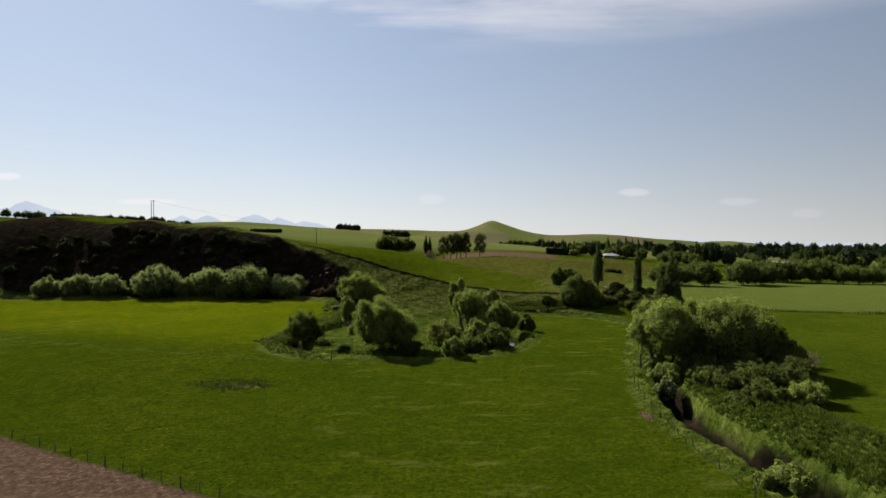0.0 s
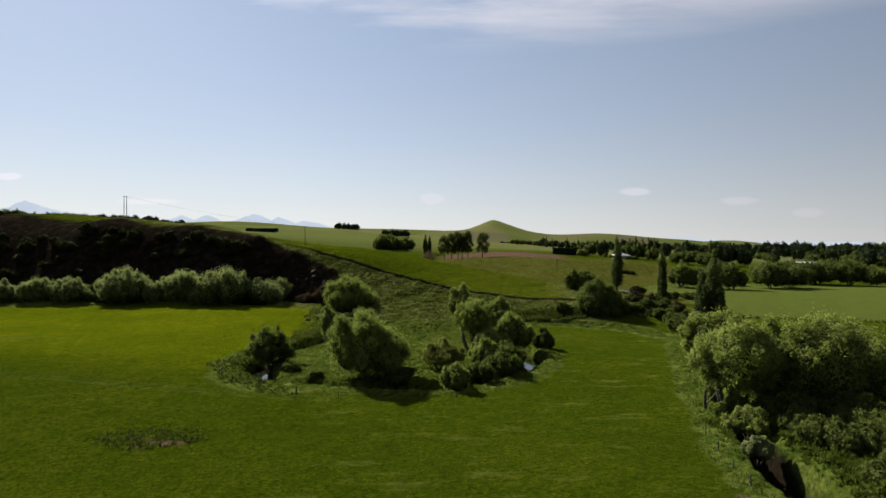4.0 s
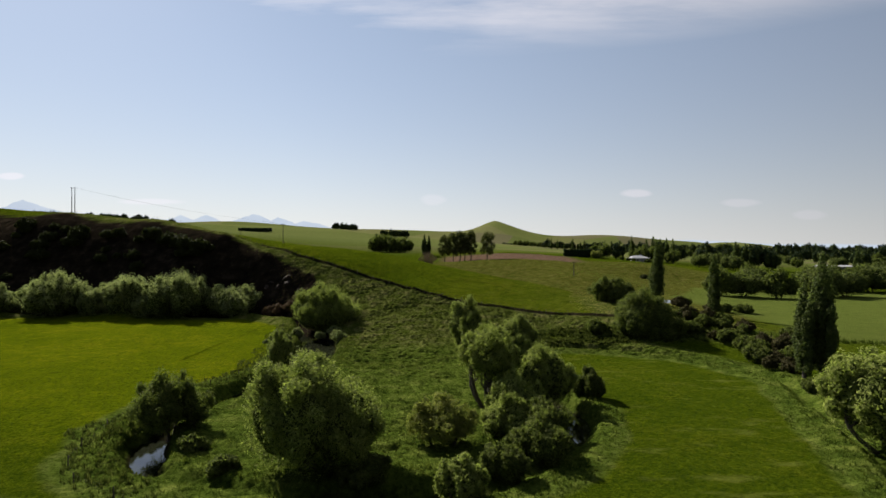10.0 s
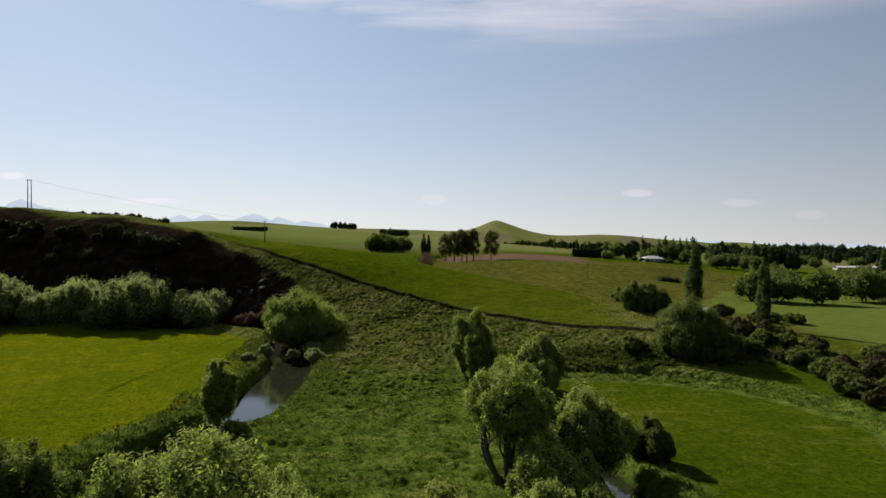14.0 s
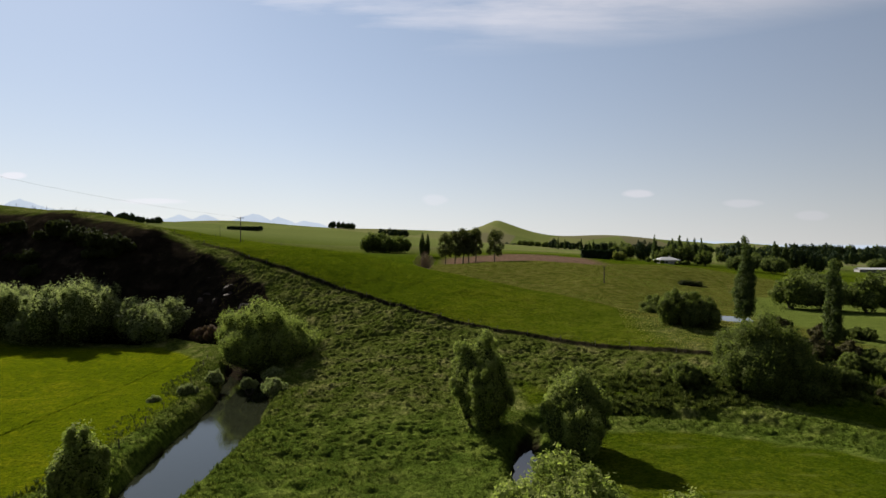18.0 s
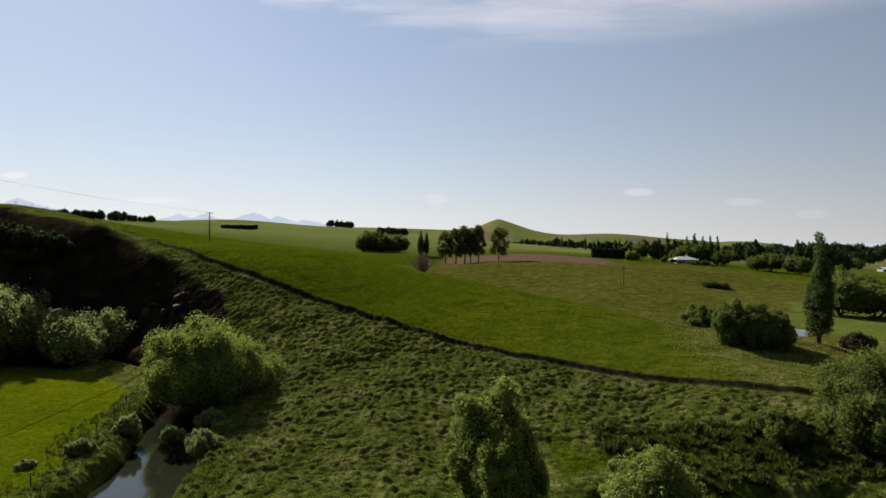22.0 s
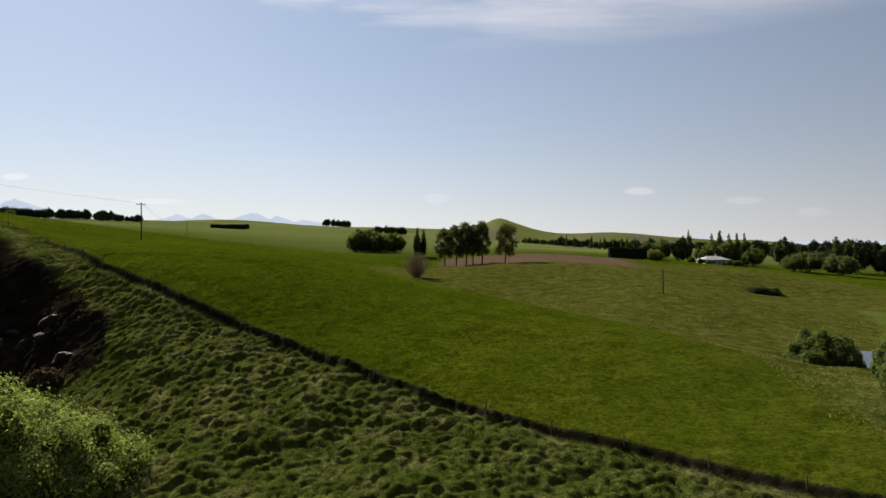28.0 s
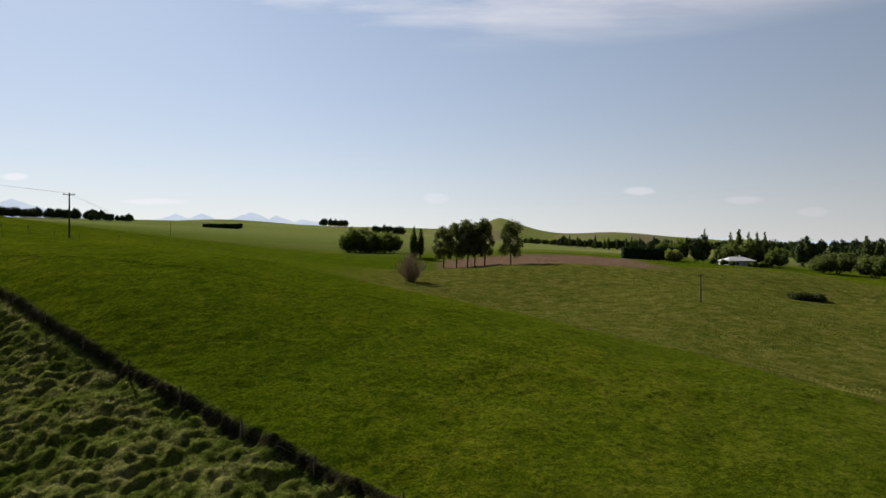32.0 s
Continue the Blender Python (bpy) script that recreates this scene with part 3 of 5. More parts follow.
def ground_grid(xs, ys):
    """Vertices of a piece of the ground and how much of each cover lies on them."""
    x, y = np.meshgrid(xs, ys)
    z = land(x, y)
    d, dw = stream_distance(x, y)
    wob = (fbm(x / 5, y / 5, 3, 5) - 0.5) * 4
    fence_gap = y - np.interp(x, FENCE_X, FENCE_Y)
    cz = land(x, y, False)
    rough = smooth(6.0, 4.4, d - 2.5 * smooth(-18, -26, x) + wob * 0.6)
    rough = np.maximum(rough, smooth(0.8, 2.2, cz + wob * 0.2) * smooth(0.5, -0.5, fence_gap) * (y < 300))
    island = smooth(0, 2, x + 27) * smooth(0, 2, 12 - x) * smooth(112, 116, y) * (y < 230)
    rough = np.maximum(rough, island)
    beyond = (fence_gap > 0) & (y > 190)
    knoll = smooth(0, 3, y - np.interp(x, [-40, -8, 12, 30, 38, 60], [352, 288, 266, 246, 231, 212])) * smooth(-40, -10, x) * (x < 160) * smooth(405, 398, y) * beyond
    rough = np.where(beyond, 0.0, rough)
    tip = smooth(0, 4, x - np.interp(y, [190, 215, 235, 260], [34, 34, 38, 40])) * (y > 185) * (y < 270) * (x < 70)
    rough = np.maximum(rough, tip)
    # dark strip along the fence: the shadow of its step, as colour
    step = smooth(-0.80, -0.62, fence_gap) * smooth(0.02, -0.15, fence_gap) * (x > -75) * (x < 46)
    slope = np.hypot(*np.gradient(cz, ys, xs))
    shaded_earth = smooth(0.55, 0.85, slope + wob * 0.04) * smooth(-38, -46, x) * (y < 300) * (y > 225) * np.where(x > -115, smooth(-4, -7, fence_gap + wob), 1.0)
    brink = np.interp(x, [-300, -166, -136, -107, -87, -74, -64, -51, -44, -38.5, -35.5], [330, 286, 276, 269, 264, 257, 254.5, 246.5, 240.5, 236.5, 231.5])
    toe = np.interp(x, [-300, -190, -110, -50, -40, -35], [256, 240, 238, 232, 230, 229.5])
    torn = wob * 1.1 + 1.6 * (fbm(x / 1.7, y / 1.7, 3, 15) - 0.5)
    shaded_earth = np.maximum(shaded_earth, smooth(0.6, -0.6, y - brink + torn) * smooth(-0.6, 0.6, y - toe - torn) * smooth(-34.5, -36.5, x))
    soil = smooth(-0.4, 0.4, -side(x, y, -48.1, 64.0, -18.2, 48.1) + wob * 0.15 - 0.3) * (x < 20) * (y < 120)
    brown = smooth(0, 5, y - 400 + 0.1 * x) * smooth(0, 6, 450 - y) * smooth(-6, 4, x) * smooth(0, 12, 84 - x)
    soil = np.maximum(soil, brown)
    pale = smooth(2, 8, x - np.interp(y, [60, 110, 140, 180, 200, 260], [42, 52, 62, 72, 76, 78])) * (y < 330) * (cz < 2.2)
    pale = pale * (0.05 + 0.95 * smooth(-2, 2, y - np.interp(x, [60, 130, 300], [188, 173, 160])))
    dry = smooth(0, 10, x + 20) * smooth(60, 50, x) * smooth(240, 200, y)
    upland = smooth(430, 800, y)
    # fence step and stream edges painted dark, standing for the shade there
    shaded_earth = np.maximum(np.maximum(shaded_earth, step * 0.9), smooth(0.75, 0.25, d - dw + wob * 0.1) * smooth(0.25, 0.7, dw))
    # ditch bed: dark mud with the ditch's shade included in the colour
    shaded_earth = np.maximum(shaded_earth, smooth(1.1, 0.6, d - dw + wob * 0.15) * smooth(18, 20, x) * smooth(100, 92, y))
    # bare mud in the boggy patch, and a slipped bit of bank
    for cx, cy, rx, ry in ((-28.6, 85.6, 2.2, 0.7), (-32.0, 86.8, 1.0, 0.4), (-30.5, 84.2, 0.5, 0.3), (24.4, 70.8, 0.6, 2.0)):
        soil = np.maximum(soil, smooth(1.2, 0.8, np.hypot((x - cx) / rx, (y - cy) / ry)))
    # wheel track across the paddock
    line = np.interp(x, [-160, -92, -60, -40, -20, 0, 20], [131, 123, 114, 108.5, 104, 102, 101])
    # beyond the track: yellower sward, with low backlight added to its colour
    bright_grass = smooth(0, 26, y - line) * smooth(20, -20, x) * (fence_gap < -0.5) * (y < 240)
    bright_grass = np.maximum(bright_grass, 0.28 * beyond * smooth(420, 260, y) * smooth(60, 20, x) * smooth(-160, -60, x))
    rough = np.maximum(rough, 0.2 * smooth(0.9, 0.3, np.abs(np.abs(y - line) - 0.8)) * smooth(10, -30, x) * (x < 10))
    weedy = smooth(0, 2, x - np.interp(y, [30, 54, 70, 87, 104], [31, 30, 30, 33, 38])) * smooth(dw + 16, dw + 12, d) * smooth(98, 92, y)
    rough = np.maximum(rough, weedy)
    # spur field darkened to the right, standing for its slope turning off the sun
    knoll = np.maximum(knoll, (0.04 + 0.20 * smooth(-10, 40, x)) * beyond * (x < 80) * (y < 420))
    covers = {"rough": rough, "pale": pale, "soil": soil, "shaded_earth": shaded_earth, "dry": dry, "upland": upland, "bright_grass": bright_grass, "knoll": knoll, "weeds": rough * smooth(186, 172, y)}
    return x, y, z, covers


def build_ground():
    """One sheet to the horizon, finest where the camera passes."""
    near, slope = (-60.0, 64.0, 44.0, 262.0), (-46.0, 58.0, 165.0, 250.0)
    x0, x1, y0, y1 = near
    levels = [(axis([(-4600, -1500, 120), (-1500, -400, 40), (-400, -160, 8), (-160, x0, 2.0), (x0, x1, 2.0), (x1, 160, 2.0), (160, 420, 6), (420, 1500, 40), (1500, 4600, 100)]),
               axis([(-900, -60, 40), (-60, y0, 3), (y0, y1, 1.5), (y1, 440, 2.0), (440, 800, 8), (800, 1600, 24), (1600, 4700, 55)]), near, 2.0)]
    for (a0, a1, b0, b1), cell, inner in ((near, 0.33, slope), (slope, 0.18, None)):
        levels.append((axis([(a0 - cell, a1, cell), (a1, a1 + cell, cell)]), axis([(b0 - cell, b1, cell), (b1, b1 + cell, cell)]), inner, cell))
    verts, faces, covers, base = [], [], [], 0
    for k, (xs, ys, hole, cell) in enumerate(levels):
        x, y, z, c = ground_grid(xs, ys)
        nx, ny = len(xs), len(ys)
        i, j = np.meshgrid(np.arange(ny - 1), np.arange(nx - 1), indexing="ij")
        f = np.stack([i * nx + j, i * nx + j + 1, (i + 1) * nx + j + 1, (i + 1) * nx + j], -1).reshape(-1, 4)
        if hole:
            h0, h1, g0, g1 = hole
            mx, my = (xs[j] + xs[j + 1]).ravel() / 2, (ys[i] + ys[i + 1]).ravel() / 2
            f = f[~((mx > h0 + cell) & (mx < h1 - cell) & (my > g0 + cell) & (my < g1 - cell))]
            z = z - 0.9 * ((x > h0 + 0.1) & (x < h1 - 0.1) & (y > g0 + 0.1) & (y < g1 - 0.1))
        if k:
            z[[0, -1]] -= 0.5
            z[:, [0, -1]] -= 0.5
        verts.append(np.stack([x, y, z], -1).reshape(-1, 3))
        faces.append(f + base)
        covers.append(c)
        base += x.size
    me = mesh_np("ground", np.concatenate(verts), np.concatenate(faces), GROUND, smooth=True)
    for name in covers[0]:
        a = me.attributes.new(name, "FLOAT", "POINT")
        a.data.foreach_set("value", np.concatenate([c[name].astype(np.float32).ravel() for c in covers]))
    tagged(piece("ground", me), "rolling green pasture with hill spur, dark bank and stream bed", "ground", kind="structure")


build_ground()


def build_water():
    d = np.gradient(STREAM, axis=0)
    n = np.stack([-d[:, 1], d[:, 0]], -1) / np.linalg.norm(d, axis=1)[:, None]
    w = STREAM_W[:, None] + 1.6
    v = np.zeros((len(STREAM), 2, 3))
    v[:, 0, :2], v[:, 1, :2], v[:, :, 2] = STREAM + n * w, STREAM - n * w, -1.5
    i = np.nonzero(~((STREAM[:-1, 0] > 18) & (STREAM[:-1, 1] < 125)))[0]
    f = np.stack([2 * i, 2 * i + 1, 2 * i + 3, 2 * i + 2], -1)
    tagged(piece("stream_water", mesh_np("stream_water", v.reshape(-1, 3), f, WATER)), "still dark stream water reflecting the sky", "water", kind="structure")


build_water()


def build_pond():
    bm = bmesh.new()
    a = np.linspace(0, 2 * np.pi, 40, endpoint=False)
    r = 1 + (value_noise(np.cos(a) * 3 + 9, np.sin(a) * 3 + 9, 4) - 0.5) * 0.2
    bm.faces.new([bm.verts.new((66.0 + math.cos(t) * 12.4 * k, 258 + math.sin(t) * 8.8 * k, 2.35)) for t, k in zip(a, r)])
    tagged(part("pond_water", bm, WATER), "small pond in the hollow behind the spur", "water", kind="structure")


build_pond()
# ---- trees ----
def leaf_quads(rng, centres, normals, size, stretch=1.6, droop=0.3, jitter=0.42):
    """A leaf spray of foliage at each centre, facing roughly along its normal."""
    n = len(centres)
    nrm = normals + rng.normal(0, jitter, (n, 3))
    nrm /= np.linalg.norm(nrm, axis=1)[:, None] + 1e-9
    t = rng.normal(0, 1, (n, 3))
    t[:, 2] -= droop * 2
    t -= (t * nrm).sum(1)[:, None] * nrm
    t /= np.linalg.norm(t, axis=1)[:, None] + 1e-9
    u = np.cross(nrm, t)
    s = (size * rng.uniform(0.55, 1.4, n))[:, None]
    a, b = t * s * stretch * 0.5, u * s * 0.5
    v = np.stack([centres - a + b * 0.6, centres + a, centres - a * 0.6 - b], 1).reshape(-1, 3)
    return v, np.arange(3 * n).reshape(-1, 3)


def unit(rng, n):
    v = rng.normal(0, 1, (n, 3))
    return v / (np.linalg.norm(v, axis=1)[:, None] + 1e-9)


def crown_mesh(rng, lobes, count, size, mat, stretch=1.6, droop=0.3, shell=0.55, floor=None):
    """Foliage on lobes (x, y, z, rx, ry, rz), thickest on their skins and tops."""
    L = np.asarray(lobes, float)
    area = (L[:, 3] * L[:, 4] * L[:, 5]) ** (2 / 3)
    pick = rng.choice(len(L), count, p=area / area.sum())
    d = unit(rng, count)
    r = 1 - (1 - shell) * rng.random(count) ** 1.6 + rng.normal(0, 0.09, count) + 0.22 * rng.random(count) ** 5
    c = L[pick, :3] + d * r[:, None] * L[pick, 3:]
    keep = np.ones(count, bool)
    for l in L:
        q = (c - l[:3]) / l[3:]
        keep &= (q ** 2).sum(1) > 0.2
    if floor is not None:
        keep &= c[:, 2] > floor
    c, d = c[keep], d[keep]
    v, f = leaf_quads(rng, c, d, size, stretch, droop)
    return mesh_np("crown", v, f, mat)


def limb_points(rng, a, b, bend=0.12, n=6):
    a, b = np.asarray(a, float), np.asarray(b, float)
    t = np.linspace(0, 1, n)[:, None]
    off = rng.normal(0, 1, 3) * np.linalg.norm(b - a) * bend
    return a + (b - a) * t + off * np.sin(np.pi * t)


def billows(rng, height, spread, base, billow_count, lean, flat, tight=1.0):
    """Lobes of a crown: a few large domes of uneven height, each with smaller ones on its skin."""
    lobes, ends = [], []
    for k in range(billow_count):
        az = 2 * math.pi * (k + rng.uniform(-0.3, 0.3)) / max(1, billow_count - 1)
        rad = 0.0 if k == billow_count - 1 else rng.uniform(0.42, 0.62) * tight
        r = spread * (rng.uniform(0.38, 0.52) + 0.3 * (1 - tight) if rad else 0.55 + 0.3 * (1 - tight))
        topz = height * (rng.uniform(0.95, 1.0) if not rad else rng.uniform(*((0.62, 0.96) if flat < 0.5 else (0.70, 0.94))))
        lowz = height * base
        rz = (topz - lowz) * 0.5
        c = np.array([math.cos(az) * rad * spread + lean[0] * 0.7, math.sin(az) * rad * spread + lean[1] * 0.7, lowz + rz])
        lobes.append((*c, r * 0.84, r * 0.84, rz * 0.88))
        ends.append(c)
        for _ in range(15):
            d = unit(rng, 1)[0]
            d[2] = abs(d[2]) * 1.0 - 0.3
            d /= np.linalg.norm(d)
            s = r * rng.uniform(0.16, 0.36)
            lobes.append((*(c + d * np.array([r, r, rz]) * rng.uniform(0.78, 0.98)), s, s, s * rng.uniform(0.9, 1.7)))
    return lobes, ends


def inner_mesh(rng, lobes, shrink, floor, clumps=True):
    """A lumpy leafy mass under a crown's outer sprays, added to block the sun."""
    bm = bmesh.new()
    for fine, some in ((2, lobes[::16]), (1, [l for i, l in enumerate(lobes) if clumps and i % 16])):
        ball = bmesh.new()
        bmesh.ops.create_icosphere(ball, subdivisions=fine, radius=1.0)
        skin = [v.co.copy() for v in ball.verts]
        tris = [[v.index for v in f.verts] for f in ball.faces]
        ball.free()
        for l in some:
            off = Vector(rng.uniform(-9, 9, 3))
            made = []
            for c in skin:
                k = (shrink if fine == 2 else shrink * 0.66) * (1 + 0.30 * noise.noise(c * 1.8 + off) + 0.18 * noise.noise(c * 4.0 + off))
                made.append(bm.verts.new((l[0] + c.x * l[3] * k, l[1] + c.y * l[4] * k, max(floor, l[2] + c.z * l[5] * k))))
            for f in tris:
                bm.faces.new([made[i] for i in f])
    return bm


def make_tree(name, seed, height, spread, label, category, group, mat=None, leaves=12000, size=0.24, base=0.1, stems=3, billow_count=6,
              lean=(0, 0), flat=0.0, stretch=2.0, limbs=True, core=0.80, tight=1.0):
    """A broad crowned tree or large shrub: forked stems, limbs, and foliage in uneven billows."""
    rng = np.random.default_rng(seed)
    root = tagged(new(name), label, category, group)
    lobes, ends = billows(rng, height, spread, base, billow_count, lean, flat, tight)
    piece("crown", crown_mesh(rng, lobes, leaves, size, mat or WILLOW, stretch, 0.15, 0.42, 0.1), root)
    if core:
        part("shaded_inner_foliage", inner_mesh(rng, lobes, core, height * base * 0.5, limbs), INNER, root)
    r0 = 0.022 * height + 0.04
    for s in range(stems):
        az = 2 * math.pi * s / stems + rng.uniform(-0.4, 0.4)
        foot = np.array([math.cos(az), math.sin(az), 0]) * r0 * (1.5 if stems > 1 else 0) - np.array([0, 0, 0.8])
        goal = ends[s % len(ends)] + np.array([0, 0, height * 0.12])
        pts = limb_points(rng, foot, goal, 0.10, 8)
        v, f = tube(pts, np.linspace(r0, r0 * 0.3, 8), 7)
        trunk = piece("trunk", mesh_np("trunk", v, f, BARK, True), root)
        for b in range(3 if limbs else 0):
            i = 3 + b
            tip = np.array(lobes[rng.integers(len(lobes))][:3])
            v, f = tube(limb_points(rng, pts[i], pts[i] + (tip - pts[i]) * 0.85, 0.12), np.linspace(r0 * 0.42, r0 * 0.1, 6), 5)
            piece("limb", mesh_np("limb", v, f, BARK, True), trunk)
    return root


def make_poplar(name, seed, height, width, label, group, leaves=16000, size=0.26, mat=None, bare=0.06, tips=1):
    """A narrow tree of many upright plumes."""
    rng = np.random.default_rng(seed)
    root = tagged(new(name), label, "tree", group)
    lobes = []
    for p in range(9):
        az, rad = 2.4 * p, 0.0 if p == 0 else width * rng.uniform(0.12, 0.32)
        top = height * (1.0 if p == 0 else rng.uniform(0.5, 0.95))
        low = height * (bare + rng.uniform(0.0, 0.14))
        n = 12
        for k in range(n):
            up = (k + 0.5) / n
            w = width * 0.15 * (0.6 + 0.7 * math.sin(math.pi * min(1.0, 0.2 + 0.8 * up))) * rng.uniform(0.7, 1.25)
            z = low + (top - low) * up
            shrink = (0.62 + 0.5 * math.sin(math.pi * min(1.0, z / height * 0.9 + 0.05))) * (1 - 0.25 * (z / height) ** 3)
            lobes.append((math.cos(az) * rad * shrink + rng.normal(0, 0.12), math.sin(az) * rad * shrink + rng.normal(0, 0.12), z, w, w, (top - low) / n * 0.9))
    piece("crown", crown_mesh(rng, lobes, leaves, size, mat or POPLAR, 1.7, -0.5, 0.5), root)
    v, f = tube([(0, 0, -0.8), (0.05, 0, height * 0.3), (-0.05, 0.05, height * 0.6), (0, 0, height * 0.95)], [height * 0.022, height * 0.016, height * 0.009, 0.03], 7)
    piece("trunk", mesh_np("trunk", v, f, BARK, True), root)
    return root


GROVE_LEAF = leaf_material("grove_leaves", (0.040, 0.050, 0.016), (0.120, 0.122, 0.044), 0.38)


def make_gum(name, seed, height, spread, label, group, leaves=4600, size=0.5):
    """An open tree with a tall bare trunk and a feathery crown."""
    rng = np.random.default_rng(seed)
    root = tagged(new(name), label, "tree", group)
    lobes = []
    for k in range(16):
        up = (k + 0.5) / 16
        az = 2.4 * k
        rad = spread * 0.62 * math.sqrt(max(0.05, 1 - abs(2 * up - 0.8) ** 2 * 0.7))
        s = spread * rng.uniform(0.22, 0.46)
        rad = rad * rng.uniform(0.6, 1.25)
        lobes.append((math.cos(az) * rad, math.sin(az) * rad, height * (0.28 + 0.68 * up), s, s, s * 1.15))
    piece("crown", crown_mesh(rng, lobes, leaves, size, GROVE_LEAF, 1.6, 0.1, 0.15), root)
    v, f = tube(limb_points(rng, (0, 0, -0.8), (0.2, 0.1, height * 0.86), 0.02, 7), np.linspace(height * 0.020, 0.06, 7), 7)
    trunk = piece("trunk", mesh_np("trunk", v, f, BARK, True), root)
    for k in range(5):
        a = np.array([0, 0, height * (0.34 + 0.08 * k)])
        tip = np.array(lobes[3 * k][:3])
        v, f = tube(limb_points(rng, a, tip, 0.1), np.linspace(height * 0.008, 0.03, 6), 5)
        piece("limb", mesh_np("limb", v, f, BARK, True), trunk)
    return root


def make_bare_bush(name, seed, height, spread, label, group):
    """A leafless bush: a fan of fine upright twigs."""
    rng = np.random.default_rng(seed)
    root = tagged(new(name), label, "shrub", group)
    tubes = []
    for k in range(260):
        az, tilt = rng.uniform(0, 2 * math.pi), rng.uniform(0.02, 1.0) ** 0.8
        tip = np.array([math.cos(az) * spread * tilt, math.sin(az) * spread * tilt, height * (1 - 0.45 * tilt ** 2) * rng.uniform(0.7, 1.0)])
        pts = limb_points(rng, (math.cos(az) * 0.3, math.sin(az) * 0.3, -0.2), tip, 0.06, 5)
        tubes.append(tube(pts, np.linspace(0.05, 0.02, 5), 3))
        for _ in range(3):
            a = pts[rng.integers(2, 5)]
            tubes.append(tube(np.stack([a, a + rng.normal(0, 0.4, 3) + (0, 0, 0.5)]), [0.03, 0.012], 3))
    v, f = joined(tubes)
    piece("twig_fan", mesh_np("twig_fan", v, f, BARE_TWIG), root)
    return root


def put(ob, x, y, z=None, turn=0.0, scale=1.0):
    ob.location = (x, y, (ground_z(x, y) if z is None else z))
    ob.rotation_euler = (0, 0, radians(turn))
    ob.scale = (scale,) * 3
    return ob


def at(x, y, z=None, turn=0.0, scale=1.0, sz=None):
    return Matrix.LocRotScale((x, y, ground_z(x, y) if z is None else z), Euler((0, 0, radians(turn))), (scale, scale, sz or scale))


def scaled_copy(ob, x, y, z=None, turn=0.0, scale=1.0):
    c = copy_thing(ob, at(x, y, z, turn))
    c.scale = (scale,) * 3
    return c


FAR_WILLOW = leaf_material("far_willow_leaves", (0.050, 0.068, 0.020), (0.115, 0.130, 0.040), 0.4)


def near_trees():
    row = "shrubs along the foot of the bank"
    rowlab = "rounded grey-green willow shrub at the foot of the dark bank"
    for s, x, y, h, w in ((11, -158, 231, 9.0, 5.0), (12, -145, 231, 10.0, 6.0), (13, -133, 230, 10.2, 5.8), (14, -113, 229.5, 13.3, 8.8), (15, -93, 231, 13.2, 7.5),
                          (16, -77, 229, 15.0, 9.5), (18, -85, 227, 8.0, 4.5), (17, -61.5, 230.5, 9.8, 7.8), (19, -101, 228, 8.5, 4.5)):
        put(make_tree("willow_shrub", s, h, w * 1.12, rowlab, "shrub", row, WILLOW_GREY, 42000, 0.24, 0.0, 4, 7, flat=1.0), x, y + 4.5, -0.4)
    isl = "willows round the stream loop"
    lab = "spreading green willow standing on the stream bank"
    put(make_tree("willow_tree", 21, 11.6, 9.0, "broad domed willow overhanging the stream bend", "tree", isl, WILLOW, 210000, 0.145, 0.03, 5, 8, flat=1.0, core=0.95, tight=0.5), -28.3, 207.5, -1.2)
    put(make_tree("willow_tree", 22, 8.6, 2.5, "small upright willow beside the stream", "tree", isl, WILLOW, 30000, 0.15, 0.14, 2, 4, core=0.85), -24.3, 150, -0.3)
    put(make_tree("willow_tree", 23, 7.4, 4.5, "small dark-leaved willow at the pool", "tree", isl, OLIVE_LEAF, 42000, 0.15, 0.10, 4, 6, core=0.72), -29.6, 126.5, -0.5)
    put(make_tree("willow_tree", 24, 10.9, 6.5, lab, "tree", isl, WILLOW, 120000, 0.15, 0.06, 5, 8, core=0.78), -11.2, 115.5, -0.3)
    put(make_tree("willow_tree", 25, 12.0, 3.7, lab, "tree", isl, WILLOW, 85000, 0.12, 0.05, 4, 5, core=0.88), 5.2, 174, -0.3)
    put(make_tree("willow_tree", 26, 8.6, 4.0, lab, "tree", isl, WILLOW, 80000, 0.125, 0.02, 4, 6, core=0.88), 13.8, 168, -0.4)
    put(make_tree("willow_tree", 27, 11.2, 4.7, "arching many-stemmed willow beside the stream", "tree", isl, WILLOW, 52000, 0.14, 0.34, 6, 7, core=0.62), 6.2, 136.5, -0.2)
    put(make_tree("willow_tree", 28, 8.6, 4.3, lab, "tree", isl, WILLOW, 48000, 0.15, 0.04, 4, 6, core=0.85), 13.3, 138.5, -0.3)
    put(make_tree("willow_tree", 29, 4.9, 2.1, "low dark willow bush beside the pool", "shrub", isl, OLIVE_LEAF, 26000, 0.15, 0.03, 3, 5, core=0.85), 20.0, 141, -0.3)
    put(make_tree("willow_bush", 30, 4.4, 2.3, "bright green willow bush on the bank", "shrub", isl, WILLOW, 20000, 0.13, 0.01, 3, 5), 2.0, 108.6, -0.4)
    put(make_tree("willow_bush", 31, 5.4, 3.7, "yellowish young willow bush with open crown", "shrub", isl, YELLOW_LEAF, 22000, 0.15, 0.05, 4, 5, core=0.45), 0.6, 122, 0)
    put(make_tree("willow_bush", 32, 4.8, 3.4, lab, "shrub", isl, WILLOW, 28000, 0.15, 0.02, 3, 6, core=0.78), 7.4, 124.5, -0.2)
